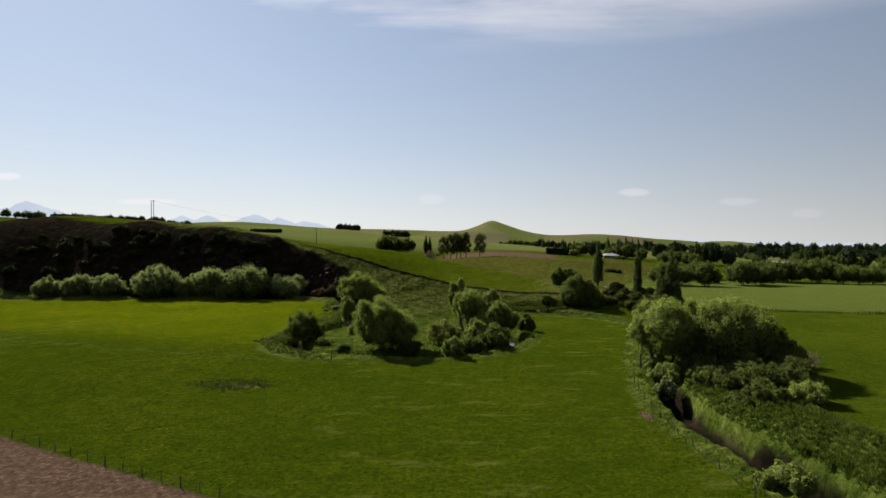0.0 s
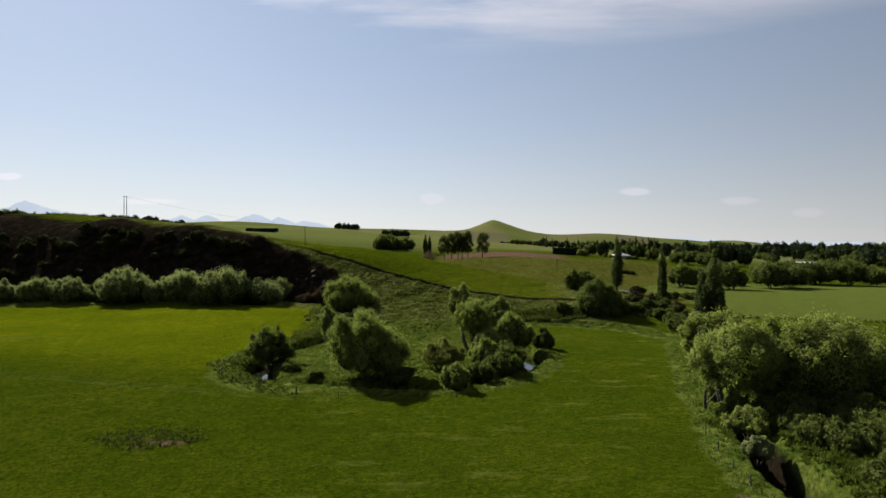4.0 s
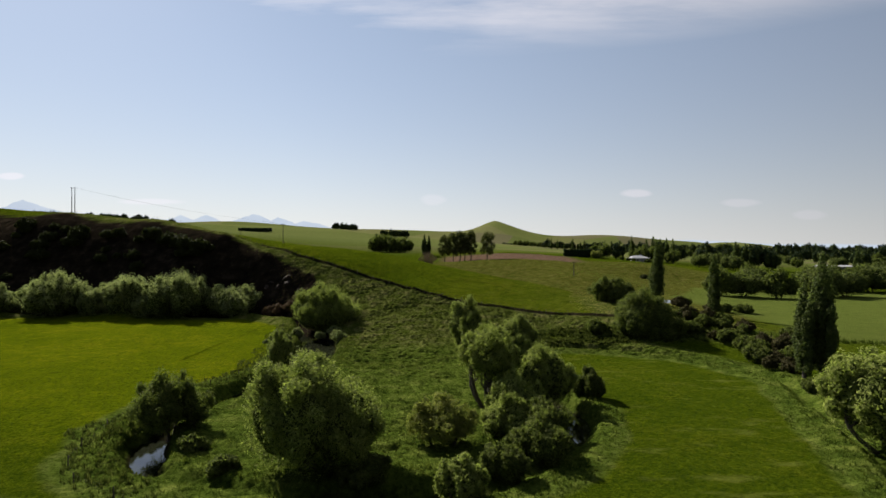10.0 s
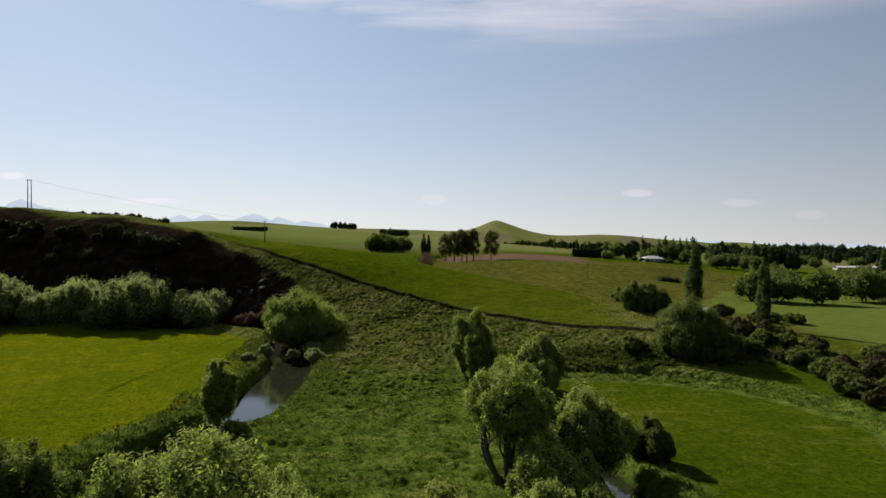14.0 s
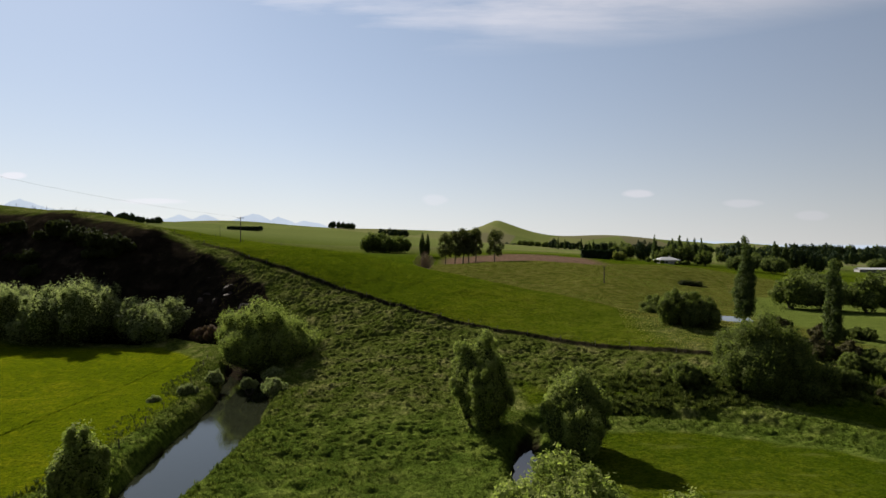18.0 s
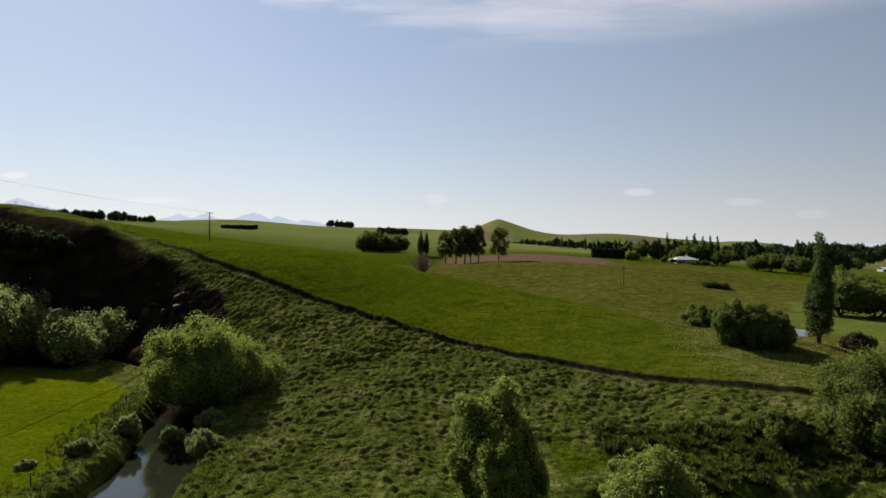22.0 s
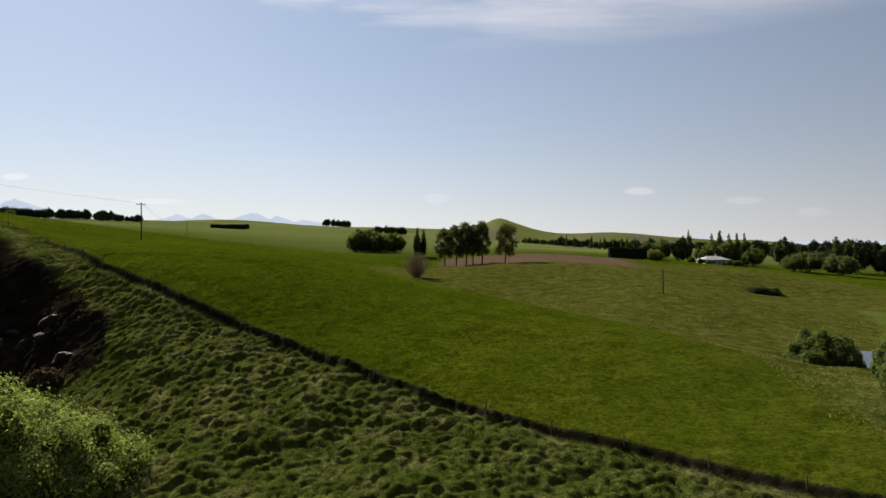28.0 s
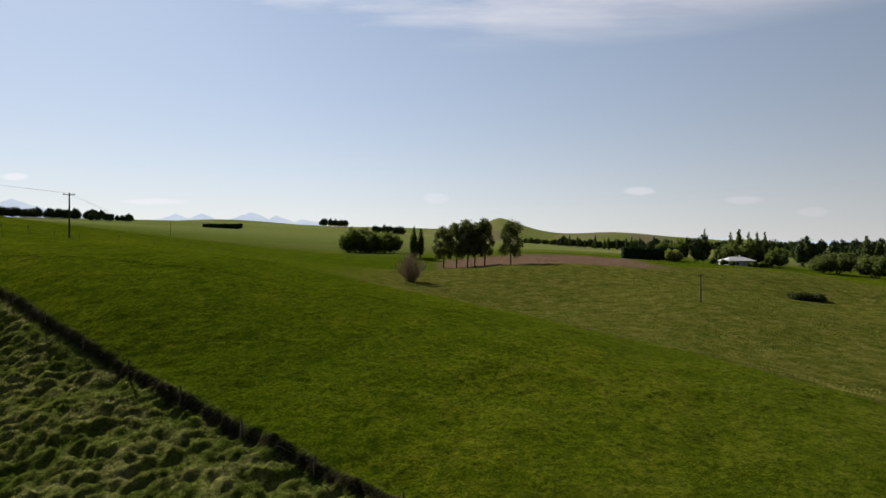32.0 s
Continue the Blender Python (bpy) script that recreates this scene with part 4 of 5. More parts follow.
    put(make_tree("willow_bush", 59, 6.3, 4.1, "rounded pale green willow bush inside the loop", "shrub", isl, WILLOW, 34000, 0.15, 0.02, 3, 6, core=0.80), 8.6, 130.5, -0.2)
    # added bush, standing in for the big willow's shadow on the bank
    put(make_tree("willow_bush", 35, 3.0, 2.2, "low dark willow bush added to deepen the shade over the water", "shrub", isl, OLIVE_LEAF, 16000, 0.15, 0.01, 3, 5), -6.4, 112.6, -0.4)
    # dark understory, with added bushes filling in for the shadow on the bank
    for s, x, y, h in ((130, 11.0, 124.5, 5.2), (131, 9.6, 118.5, 4.8), (132, 5.6, 114.0, 3.4), (133, -24.5, 119.5, 2.4), (134, -19.5, 114.5, 2.2)):
        put(make_tree("willow_bush", s, h, h * 0.72, "low dark willow bush added to deepen the shade over the water", "shrub", isl, OLIVE_LEAF, 15000, 0.15, 0.01, 3, 5), x, y, -0.5)
    put(make_tree("willow_bush", 36, 2.6, 2.0, "small green bush on the stream bank", "shrub", isl, WILLOW, 9500, 0.16, 0.01, 3, 4), -21, 137, -0.2)
    put(make_tree("willow_bush", 37, 2.2, 1.7, "small green bush on the stream bank", "shrub", isl, WILLOW, 7600, 0.16, 0.01, 3, 4), -21.5, 147.5, -0.2)
    put(make_tree("willow_tree", 33, 11.2, 7.9, "large dark dense willow beside the ditch", "tree", isl, OLIVE_LEAF, 170000, 0.17, 0.0, 5, 7, lean=(1.5, 0), flat=0.0, core=0.94, tight=0.62), 43.0, 189, -0.8)
    put(make_tree("willow_shrub", 34, 8.2, 5.2, "rounded green shrub behind the spur", "shrub", isl, OLIVE_LEAF, 60000, 0.2, 0.01, 3, 8), 45.4, 219.0, 4.6)
    put(make_tree("willow_shrub", 38, 6.2, 4.3, "rounded green shrub beside the pond", "shrub", isl, OLIVE_LEAF, 40000, 0.2, 0.01, 3, 6), 47.6, 239, 3.6)
    for s, x, y, h in ((61, -25.0, 198.5, 2.6), (62, -23.0, 191.0, 2.7), (63, -27.5, 194.5, 1.8), (64, -34.0, 189.5, 2.0), (65, -33.2, 196.5, 2.4), (66, -37.0, 186, 1.3)):
        put(make_tree("willow_bush", s, h, h * 0.72, "small grey-leaved willow bush at the water's edge", "shrub", "grey bushes at the stream bend", WILLOW_GREY, 11000, 0.11, 0.01, 3, 4), x, y, -0.5)
    grp = "trees beside the ditch"
    put(make_tree("ditch_tree", 41, 12.4, 6.2, "tall many-stemmed tree beside the ditch", "tree", grp, WILLOW, 60000, 0.18, 0.26, 7, 7, core=0.55), 35.8, 97, -0.5)
    put(make_tree("ditch_tree", 39, 11.2, 5.6, "tall dense many-stemmed tree beside the ditch", "tree", grp, WILLOW, 52000, 0.18, 0.08, 6, 7, core=0.70), 41.0, 99, -0.2)
    put(make_tree("ditch_tree", 42, 13.0, 7.2, "tall dense many-stemmed tree beside the ditch", "tree", grp, WILLOW, 70000, 0.18, 0.12, 6, 8, core=0.75), 47.0, 97, -0.2)
    put(make_tree("ditch_tree", 40, 7.5, 5.0, "lower dense tree beside the ditch", "tree", grp, OLIVE_LEAF, 24000, 0.21, 0.02, 4, 6), 52.5, 93, -0.2)
    put(make_tree("ditch_tree", 43, 11.0, 5.6, "pale rounded willow behind the ditch trees", "tree", grp, WILLOW, 34200, 0.24, 0.06, 4, 6), 45.5, 121, -0.2)
    put(make_tree("ditch_tree", 48, 8.5, 4.4, "pale rounded willow behind the ditch trees", "tree", grp, WILLOW, 22800, 0.24, 0.04, 4, 6), 51.5, 133, -0.2)
    for s, x, y, h, w, m in ((44, 43.5, 82.5, 4.4, 4.4, OLIVE_LEAF), (114, 40.0, 92.5, 4.2, 3.4, OLIVE_LEAF), (115, 46.0, 93.0, 4.6, 3.8, OLIVE_LEAF), (116, 51.0, 91.0, 4.4, 3.6, OLIVE_LEAF), (117, 34.5, 93.5, 3.4, 2.6, OLIVE_LEAF), (45, 50.5, 85.0, 4.6, 3.8, OLIVE_LEAF), (46, 47.5, 76.5, 3.0, 3.4, WILLOW), (47, 28.8, 49.5, 2.4, 2.2, WILLOW),
                             (49, 33.5, 89.0, 3.2, 2.4, WILLOW), (50, 38.0, 88.0, 3.0, 2.6, OLIVE_LEAF), (56, 31.0, 82.0, 2.0, 1.5, WILLOW_GREY), (57, 54.0, 90.0, 3.6, 3.0, OLIVE_LEAF), (110, 38.5, 82.5, 3.8, 3.2, OLIVE_LEAF), (111, 41.5, 76.0, 3.0, 3.2, OLIVE_LEAF), (112, 46.0, 88.5, 4.6, 3.6, OLIVE_LEAF), (113, 37.0, 74.0, 2.2, 2.2, OLIVE_LEAF)):
        put(make_tree("ditch_shrub", s, h, w, "low leafy shrub on the ditch bank", "shrub", grp, m, 15000, 0.17, 0.01, 3, 5), x, y, -0.2)
    put(make_bare_bush("bare_bush", 58, 2.4, 3.2, "dark leafless bush lying in the field", grp), 60.0, 99.0)
    pop = "tall poplars on the flat"
    put(make_poplar("poplar_tree", 51, 17.0, 5.2, "tall narrow poplar on the terrace", pop), 58.6, 224)
    put(make_poplar("poplar_tree", 52, 15.6, 3.8, "tall narrow poplar on the terrace", pop), 71.8, 218)
    put(make_poplar("poplar_tree", 53, 19.5, 5.0, "tall narrow poplar beside the ditch", pop, 24000), 59.6, 154)
    put(make_poplar("poplar_tree", 54, 14.5, 3.6, "shorter poplar beside the ditch", pop, 14000), 56.8, 154)
    put(make_poplar("poplar_tree", 55, 16.5, 3.6, "tall narrow poplar beside the ditch", pop, 14000), 61.8, 157)
    scrub = "scrub on the terrace edge"
    rng = np.random.default_rng(5)
    kinds = [make_tree("scrub_bush", 70 + k, 2.6, 2.2, "low dark scrub bush on the rough bank", "shrub", scrub, (OLIVE_LEAF, BROWN_LEAF, OLIVE_LEAF)[k], 9500, 0.19, 0.0, 2, 5, limbs=False) for k in range(3)]
    spots = [(53, 187), (58, 183), (63, 180), (59, 174), (66, 175), (57, 168), (62, 166), (55.5, 161), (68, 168), (60, 192), (66, 189), (72, 184), (56, 145), (58.5, 140), (64, 160),
             (50, 195), (57, 199), (63, 197), (33, 188.5), (75, 226), (80, 229), (85, 231), (66, 226)]
    spots = spots + [(x + rng.uniform(-2.6, 2.6), y + rng.uniform(-2.0, 2.0)) for x, y in spots if x > 52 for _ in range(2)]
    for i, (x, y) in enumerate(spots):
        k, s = kinds[i % 3], rng.uniform(0.6, 1.25)
        if i < 3:
            put(k, x, y, None, rng.uniform(0, 360), s)
        else:
            scaled_copy(k, x, y, None, rng.uniform(0, 360), s)


def cliff_scrub():
    rng = np.random.default_rng(8)
    grp = "dark scrub on the bank"
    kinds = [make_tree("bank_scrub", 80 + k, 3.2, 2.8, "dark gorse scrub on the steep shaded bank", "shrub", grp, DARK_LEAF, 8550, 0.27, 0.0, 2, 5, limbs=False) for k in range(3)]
    n = 0
    for i in range(70):
        x = rng.uniform(-190, -62)
        foot, crest = np.interp(x, [-190, -110, -50], [243, 241, 234]), np.interp(x, [-200, -140, -103, -72, -52], [274, 271, 263, 254, 244])
        y = foot + (crest - foot) * (rng.random() ** 0.35) * 0.88
        if x > -75 and rng.random() < 0.7:
            y = foot + 2
        s = rng.uniform(0.5, 1.25)
        k = kinds[i % 3]
        if n < 3:
            put(k, x, y, ground_z(x, y) - 0.4, rng.uniform(0, 360), s)
        else:
            scaled_copy(k, x, y, ground_z(x, y) - 0.4, rng.uniform(0, 360), s)
        n += 1


near_trees()
cliff_scrub()
for k, (bx, by, bh) in enumerate(((-46.5, 230, 3.6), (-43, 228.5, 3.0), (-49.5, 231, 3.2), (-40.5, 229, 2.4))):
    put(make_tree("brown_scrub", 120 + k, bh, bh * 0.8, "reddish-brown dying scrub under the bank", "shrub", "brown scrub under the bank", RUSSET_LEAF, 9000, 0.2, 0.0, 2, 5, limbs=False), bx, by)


# ---- far trees ----
def far_trees():
    rng = np.random.default_rng(3)
    belt = "trees of the far shelter belts"
    proto = {}

    def proto_tree(kind, k):
        key = (kind, k)
        if key not in proto:
            seed = 300 + 10 * len(proto)
            if kind == "poplar":
                o = make_poplar("far_poplar", seed, 18.0, 5.0, "tall dark poplar in a far shelter belt", belt, 3400, 0.6)
            elif kind == "pine":
                o = make_tree("far_pine", seed, 17.0, 7.0, "dark conifer in a far shelter belt", "tree", belt, CONIFER, 4940, 0.71, 0.04, 1, 7, stretch=1.4, limbs=False)
            elif kind == "willow":
                o = make_tree("far_willow", seed, 11.0, 8.0, "pale rounded willow beyond the fields", "tree", belt, FAR_WILLOW, 6080, 0.59, 0.02, 3, 7, stretch=1.4, limbs=False)
            else:
                o = make_tree("far_tree", seed, 13.0, 7.0, "dark broadleaf tree beyond the fields", "tree", belt, OLIVE_LEAF, 5700, 0.59, 0.04, 3, 6, stretch=1.4, limbs=False)
            proto[key] = o
            return o, True
        return proto[key], False

    def plant(kind, x, y, s=1.0, z=None, variants=3):
        o, fresh = proto_tree(kind, int(rng.integers(variants)))
        zz = (ground_z(x, y) if z is None else z) - 0.2
        if fresh:
            put(o, x, y, zz, rng.uniform(0, 360), s)
        else:
            scaled_copy(o, x, y, zz, rng.uniform(0, 360), s)

    # edge of the pale field
    for kind, x, y, s in (("dark", 109, 294, 0.95), ("willow", 117, 294, 1.0), ("dark", 129, 289, 0.95), ("willow", 153, 300, 1.25), ("willow", 165, 304, 1.05), ("dark", 186, 330, 0.95),
                          ("willow", 196, 332, 1.25), ("dark", 208, 328, 1.1), ("dark", 216, 322, 0.85), ("dark", 224, 320, 0.8), ("dark", 232, 318, 0.8), ("willow", 172, 340, 1.0),
                          ("willow", 185, 352, 1.1), ("dark", 262, 345, 1.2), ("willow", 150, 345, 0.9), ("willow", 205, 372, 1.1), ("dark", 160, 372, 0.8), ("willow", 232, 380, 1.2),
                          ("willow", 255, 395, 1.1), ("willow", 140, 318, 0.7)):
        plant(kind, x, y, s)
    # poplars and pines on the flat
    for kind, x, y, s in (("poplar", 205, 478, 1.05), ("poplar", 209, 482, 0.95), ("poplar", 213, 480, 1.0), ("pine", 222, 488, 1.15), ("pine", 232, 480, 0.9), ("poplar", 150, 500, 0.9),
                          ("poplar", 156, 503, 1.0), ("poplar", 162, 505, 0.95), ("poplar", 168, 508, 1.0), ("poplar", 174, 512, 1.0), ("dark", 140, 478, 0.9), ("dark", 150, 480, 1.0),
                          ("dark", 158, 470, 0.8), ("willow", 170, 455, 0.8), ("willow", 180, 462, 1.0), ("willow", 190, 450, 1.0), ("dark", 133, 470, 0.7), ("poplar", 145, 520, 1.0),
                          ("pine", 118, 462, 0.75), ("dark", 110, 466, 0.85), ("dark", 104, 470, 0.75), ("poplar", 285, 470, 1.1), ("poplar", 291, 474, 1.0)):
        plant(kind, x, y, s)
    # shelter belts across the plain
    for i in range(120):
        y = rng.uniform(520, 1150)
        x = y * rng.uniform(0.36, 0.95)
        kind = ("pine", "pine", "dark", "willow", "poplar")[int(rng.integers(5))]
        plant(kind, x, y, rng.uniform(0.7, 1.15))
    for y0, a, b, n, kind, s in ((1250, 0.30, 0.80, 46, "pine", 1.25), (900, 0.42, 0.80, 30, "pine", 1.0), (1150, 0.16, 0.34, 30, "pine", 0.9), (1000, 0.17, 0.30, 12, "poplar", 0.9),
                                 (1450, 0.25, 0.85, 40, "dark", 1.4)):
        for k in range(n):
            q = a + (b - a) * (k + rng.uniform(-0.3, 0.3)) / n
            y = y0 + rng.uniform(-25, 25)
            plant(kind, q * y, y, s * rng.uniform(0.7, 1.2))
    # clumps on the uplands
    for cx, cy, wx, wy, n, kind, s in ((-44, 537, 26, 8, 12, "dark", 1.05), (-190, 1190, 44, 16, 16, "pine", 0.75), (-80, 1010, 42, 10, 8, "pine", 0.75), (-560, 1000, 170, 10, 40, "pine", 0.85),
                                       (-440, 960, 60, 8, 10, "pine", 0.6), (-740, 1100, 60, 10, 10, "pine", 0.9), (-330, 470, 30, 6, 6, "dark", 0.5), (250, 2300, 70, 20, 9, "pine", 0.8),
                                       (-12, 462, 8, 3, 4, "poplar", 0.75), (-205, 440, 14, 4, 3, "dark", 0.4), (190, 1300, 90, 20, 14, "dark", 0.9)):
        for k in range(n):
            plant(kind, cx + wx * ((k + 0.5) / n - 0.5) + rng.normal(0, 1), cy + rng.uniform(-wy, wy), s * rng.uniform(0.85, 1.15))


def grove():
    grp = "tall open trees beside the ploughed strip"
    for k, (x, y, h) in enumerate(((0.4, 423, 15.5), (5.5, 420, 17), (9.5, 418, 17.5), (12.5, 417, 16), (16, 414, 17), (25.3, 408, 15.5))):
        put(make_gum("grove_tree", 400 + k, h, 4.6 if k < 5 else 5.0, "tall open tree with bare trunk and feathery crown", grp), x, y)
    put(make_bare_bush("bare_shrub", 58, 8.2, 5.0, "leafless pinkish-brown shrub in the hollow", grp), -8, 354)


def make_hedge(name, seed, length, depth, height, label, mat, leaves=9000, size=0.45):
    rng = np.random.default_rng(seed)
    c = rng.uniform(-1, 1, (leaves, 3)) * np.array([length / 2, depth / 2, height / 2])
    face = rng.integers(0, 3, leaves)
    sgn = np.sign(rng.normal(0, 1, leaves))
    half = np.array([length / 2, depth / 2, height / 2])
    nrm = np.zeros((leaves, 3))
    for a in range(3):
        k = face == a
        c[k, a] = sgn[k] * half[a] * (1 + rng.normal(0, 0.03, k.sum()))
        nrm[k, a] = sgn[k]
    c[:, 2] += height / 2 + (fbm(c[:, 0] / 3 + seed, c[:, 1] * 0, 2) - 0.5) * height * 0.25
    v, f = leaf_quads(rng, c, nrm, size, 1.5, 0.2, 0.45)
    root = tagged(new(name), label, "hedge")
    piece("foliage", mesh_np("foliage", v, f, mat), root)
    bm = box_bm(length * 0.94, depth * 0.8, height * 0.92, (0, 0, height * 0.46), 0.3)
    part("twiggy_core", bm, HEDGE_CORE, root)
    return root


far_trees()
grove()
put(make_hedge("clipped_hedge", 91, 22, 5, 5.2, "tall dark clipped shelter hedge", CONIFER), 90, 448, None, -8)
put(make_hedge("clipped_hedge", 92, 44, 6, 5.0, "long dark clipped hedge on the upland", CONIFER, 9500, 0.76), -269, 900)
put(make_tree("garden_shrub", 93, 5.0, 4.4, "rounded golden-green garden shrub", "shrub", "", YELLOW_LEAF, 9500, 0.33, 0.0, 2, 6), 98, 441)


# ---- fences and poles ----
def post_mesh(height, radius, seed):
    rng = np.random.default_rng(seed)
    v, f = tube([(0, 0, -0.4), (0.01, 0, height * 0.5), (0.02, 0.01, height - 0.03), (0.02, 0.01, height)], [radius, radius * 0.95, radius * 0.9, radius * 0.55], 7)
    return mesh_np("post", v, f, POST_WOOD)


POST_MESHES = [post_mesh(0.95, 0.06, 1), post_mesh(0.9, 0.055, 2), post_mesh(1.0, 0.065, 3)]
BATTEN_MESH = post_mesh(0.95, 0.035, 4)


def fence(points, spacing, label, group="", battens=0, wires=4):
    """Posts along a line over the ground, strained with wires; one thing."""
    rng = np.random.default_rng(len(points) * 7 + int(spacing * 10))
    line = spline(points, spacing)
    root = tagged(new("fence"), label, "fence", group)
    tops = []
    for i, (x, y) in enumerate(line):
        z = ground_z(x, y)
        tops.append((x, y, z))
        batten = battens and i % (battens + 1)
        me = BATTEN_MESH if batten else POST_MESHES[int(rng.integers(3))]
        piece("batten" if batten else "post", me, root, at=Matrix.Translation((x, y, z)) @ Euler((radians(rng.normal(0, 2)), radians(rng.normal(0, 2)), rng.uniform(0, 6))).to_matrix().to_4x4())
    p = np.array(tops)
    for k in range(wires):
        v, f = tube(p + (0, 0, 0.25 + 0.25 * k), np.full(len(p), 0.0018), 3)
        piece("wire", mesh_np("wire", v, f, WIRE), root)
    return root


def fences():
    pts = [(x, y - 0.45) for x, y in zip(FENCE_X, FENCE_Y)]
    fence(pts, 5.2, "long post and wire fence along the spur field")
    fence([(-75, 78.5), (-48.1, 64.0), (-18.2, 48.1), (4, 36)], 2.6, "post and wire fence along the ploughed strip", battens=1)
    fence([(-41, 213), (-36.5, 196), (-33, 176), (-30.5, 160), (-33, 146), (-36.5, 133), (-35.5, 120), (-31, 111.5), (-20, 106)], 5.5, "stock fence along the stream bank", wires=3)
    fence([(-20, 105.5), (-8, 102.5), (2, 103)], 4.5, "short stock fence beside the pool", wires=2)
    fence([(28.5, 88), (26.6, 78), (25.8, 70), (25.4, 60), (25.4, 48)], 4.5, "post and wire fence along the ditch", wires=3)
    fence([(-150, 284), (-110, 290), (-85, 292), (-62, 292.5), (-48, 302), (-41, 318), (-38, 338)], 4.5, "post and wire fence over the ridge", wires=3)
    fence([(-30, 366), (-22, 362), (-13, 358), (-9, 346), (2, 330)], 5.0, "post and wire fence in the hollow", wires=2)


def power_pole(x, y, height, label, arm=1.6, turn=0.0, twin=False, z=None):
    root = tagged(new("power_pole"), label, "pole", "power poles")
    root.location = (x, y, ground_z(x, y) if z is None else z)
    root.rotation_euler = (0, 0, radians(turn))
    for k in ((-0.55, 0.55) if twin else (0,)):
        v, f = tube([(k, 0, -1), (k, 0, height * 0.5), (k, 0, height)], [0.16, 0.14, 0.10], 9)
        piece("shaft", mesh_np("shaft", v, f, POST_WOOD, True), root)
    part("crossarm", box_bm(arm, 0.10, 0.12, (0, -0.14, height - 0.35), 0.015), POST_WOOD, root)
    for s in (-0.42, 0.0, 0.42):
        v, f = tube([(s * arm, -0.14, height - 0.29), (s * arm, -0.14, height - 0.2), (s * arm, -0.14, height - 0.12), (s * arm, -0.14, height - 0.08)], [0.03, 0.06, 0.045, 0.02], 7)
        piece("insulator", mesh_np("insulator", v, f, WIRE, True), root)
    return root


def power_line():
    spots = [(-139.2, 283.3, 10.5, 31.9), (-62.0, 289.7, 7.5, 21.6), (-172, 560, 8.5, None)]
    tops = []
    for k, (x, y, h, z) in enumerate(spots):
        g = ground_z(x, y)
        h2 = h if z is None else h + z - g
        power_pole(x, y, h2, "twin timber power pole on the bank top" if k == 0 else "weathered timber power pole in the pasture", 1.8, (5, 20, 40)[k], k == 0, g)
        tops.append((x, y, g + h2 - 0.1))
    g = ground_z(56.2, 316.6)
    power_pole(56.2, 316.6, 13.9 - g, "weathered timber power pole on the grassy knoll", 1.6, 10, False, g)
    for k, (a, b) in enumerate(((tops[0], tops[1]), (tops[1], tops[2]))):
        for side_step in (-0.7, 0.7):
            t = np.linspace(0, 1, 24)[:, None]
            a2, b2 = np.array(a) + (0, side_step, 0), np.array(b) + (0, side_step, 0)
            sag = 1.2 if k == 0 else 3.5
            p = a2 + (b2 - a2) * t - np.array([0, 0, 1]) * (4 * sag * t * (1 - t))
            v, f = tube(p, np.full(24, 0.013), 3)
            tagged(piece("power_line", mesh_np("power_line", v, f, WIRE)), "thin sagging overhead power line wire", "wire", "overhead wires")


fences()
power_line()

# ---- farm buildings ----
WHITE_ROOF = plain_material("painted_iron_roof", (0.26, 0.27, 0.28), (0.38, 0.38, 0.39), 0.6, 0.5)
WEATHERBOARD = plain_material("cream_weatherboard", (0.42, 0.40, 0.35), (0.55, 0.53, 0.47), 0.8)
GREY_IRON = plain_material("grey_iron", (0.20, 0.20, 0.20), (0.32, 0.31, 0.30), 0.7, 0.5)
DARK_GLASS = plain_material("window_glass", (0.015, 0.018, 0.02), (0.03, 0.035, 0.04), 1.0, 0.08, spec=0.5)


def farmhouse(x, y, turn):
    root = tagged(new("farmhouse"), "low farmhouse with a pale hipped iron roof", "house")
    root.location, root.rotation_euler = (x, y, ground_z(x, y) - 0.1), (0, 0, radians(turn))
    root.scale = (0.85, 0.85, 0.8)
    part("wall", box_bm(14, 8, 3.0, (0, 0, 1.5)), WEATHERBOARD, root)
    bm = bmesh.new()
    lo = [bm.verts.new(p) for p in ((-7.7, -4.7, 2.95), (7.7, -4.7, 2.95), (7.7, 4.7, 2.95), (-7.7, 4.7, 2.95))]
    lo2 = [bm.verts.new(v.co + Vector((0, 0, 0.18))) for v in lo]
    hi = [bm.verts.new(p) for p in ((-3.2, 0, 5.2), (3.2, 0, 5.2))]
    bm.faces.new(lo[::-1])
    for i in range(4):
        bm.faces.new((lo[i], lo[(i + 1) % 4], lo2[(i + 1) % 4], lo2[i]))
    bm.faces.new((lo2[0], lo2[1], hi[1], hi[0]))
    bm.faces.new((lo2[1], lo2[2], hi[1]))
    bm.faces.new((lo2[2], lo2[3], hi[0], hi[1]))
    bm.faces.new((lo2[3], lo2[0], hi[0]))
    roof = part("roof", bm, WHITE_ROOF, root)
    part("chimney", box_bm(0.8, 0.8, 1.8, (2.4, 1.0, 5.2), 0.04), GREY_IRON, roof)
    for k, wx in enumerate((-5.2, -2.0, 4.4)):
        win = part("window", box_bm(1.6, 0.14, 1.3, (wx, -4.03, 1.7), 0.02), WHITE_ROOF, root)
        part("pane", box_bm(1.36, 0.06, 1.06, (wx, -4.09, 1.7)), DARK_GLASS, win)
    part("door", box_bm(0.95, 0.1, 2.05, (1.4, -4.03, 1.05), 0.01), GREY_IRON, root)


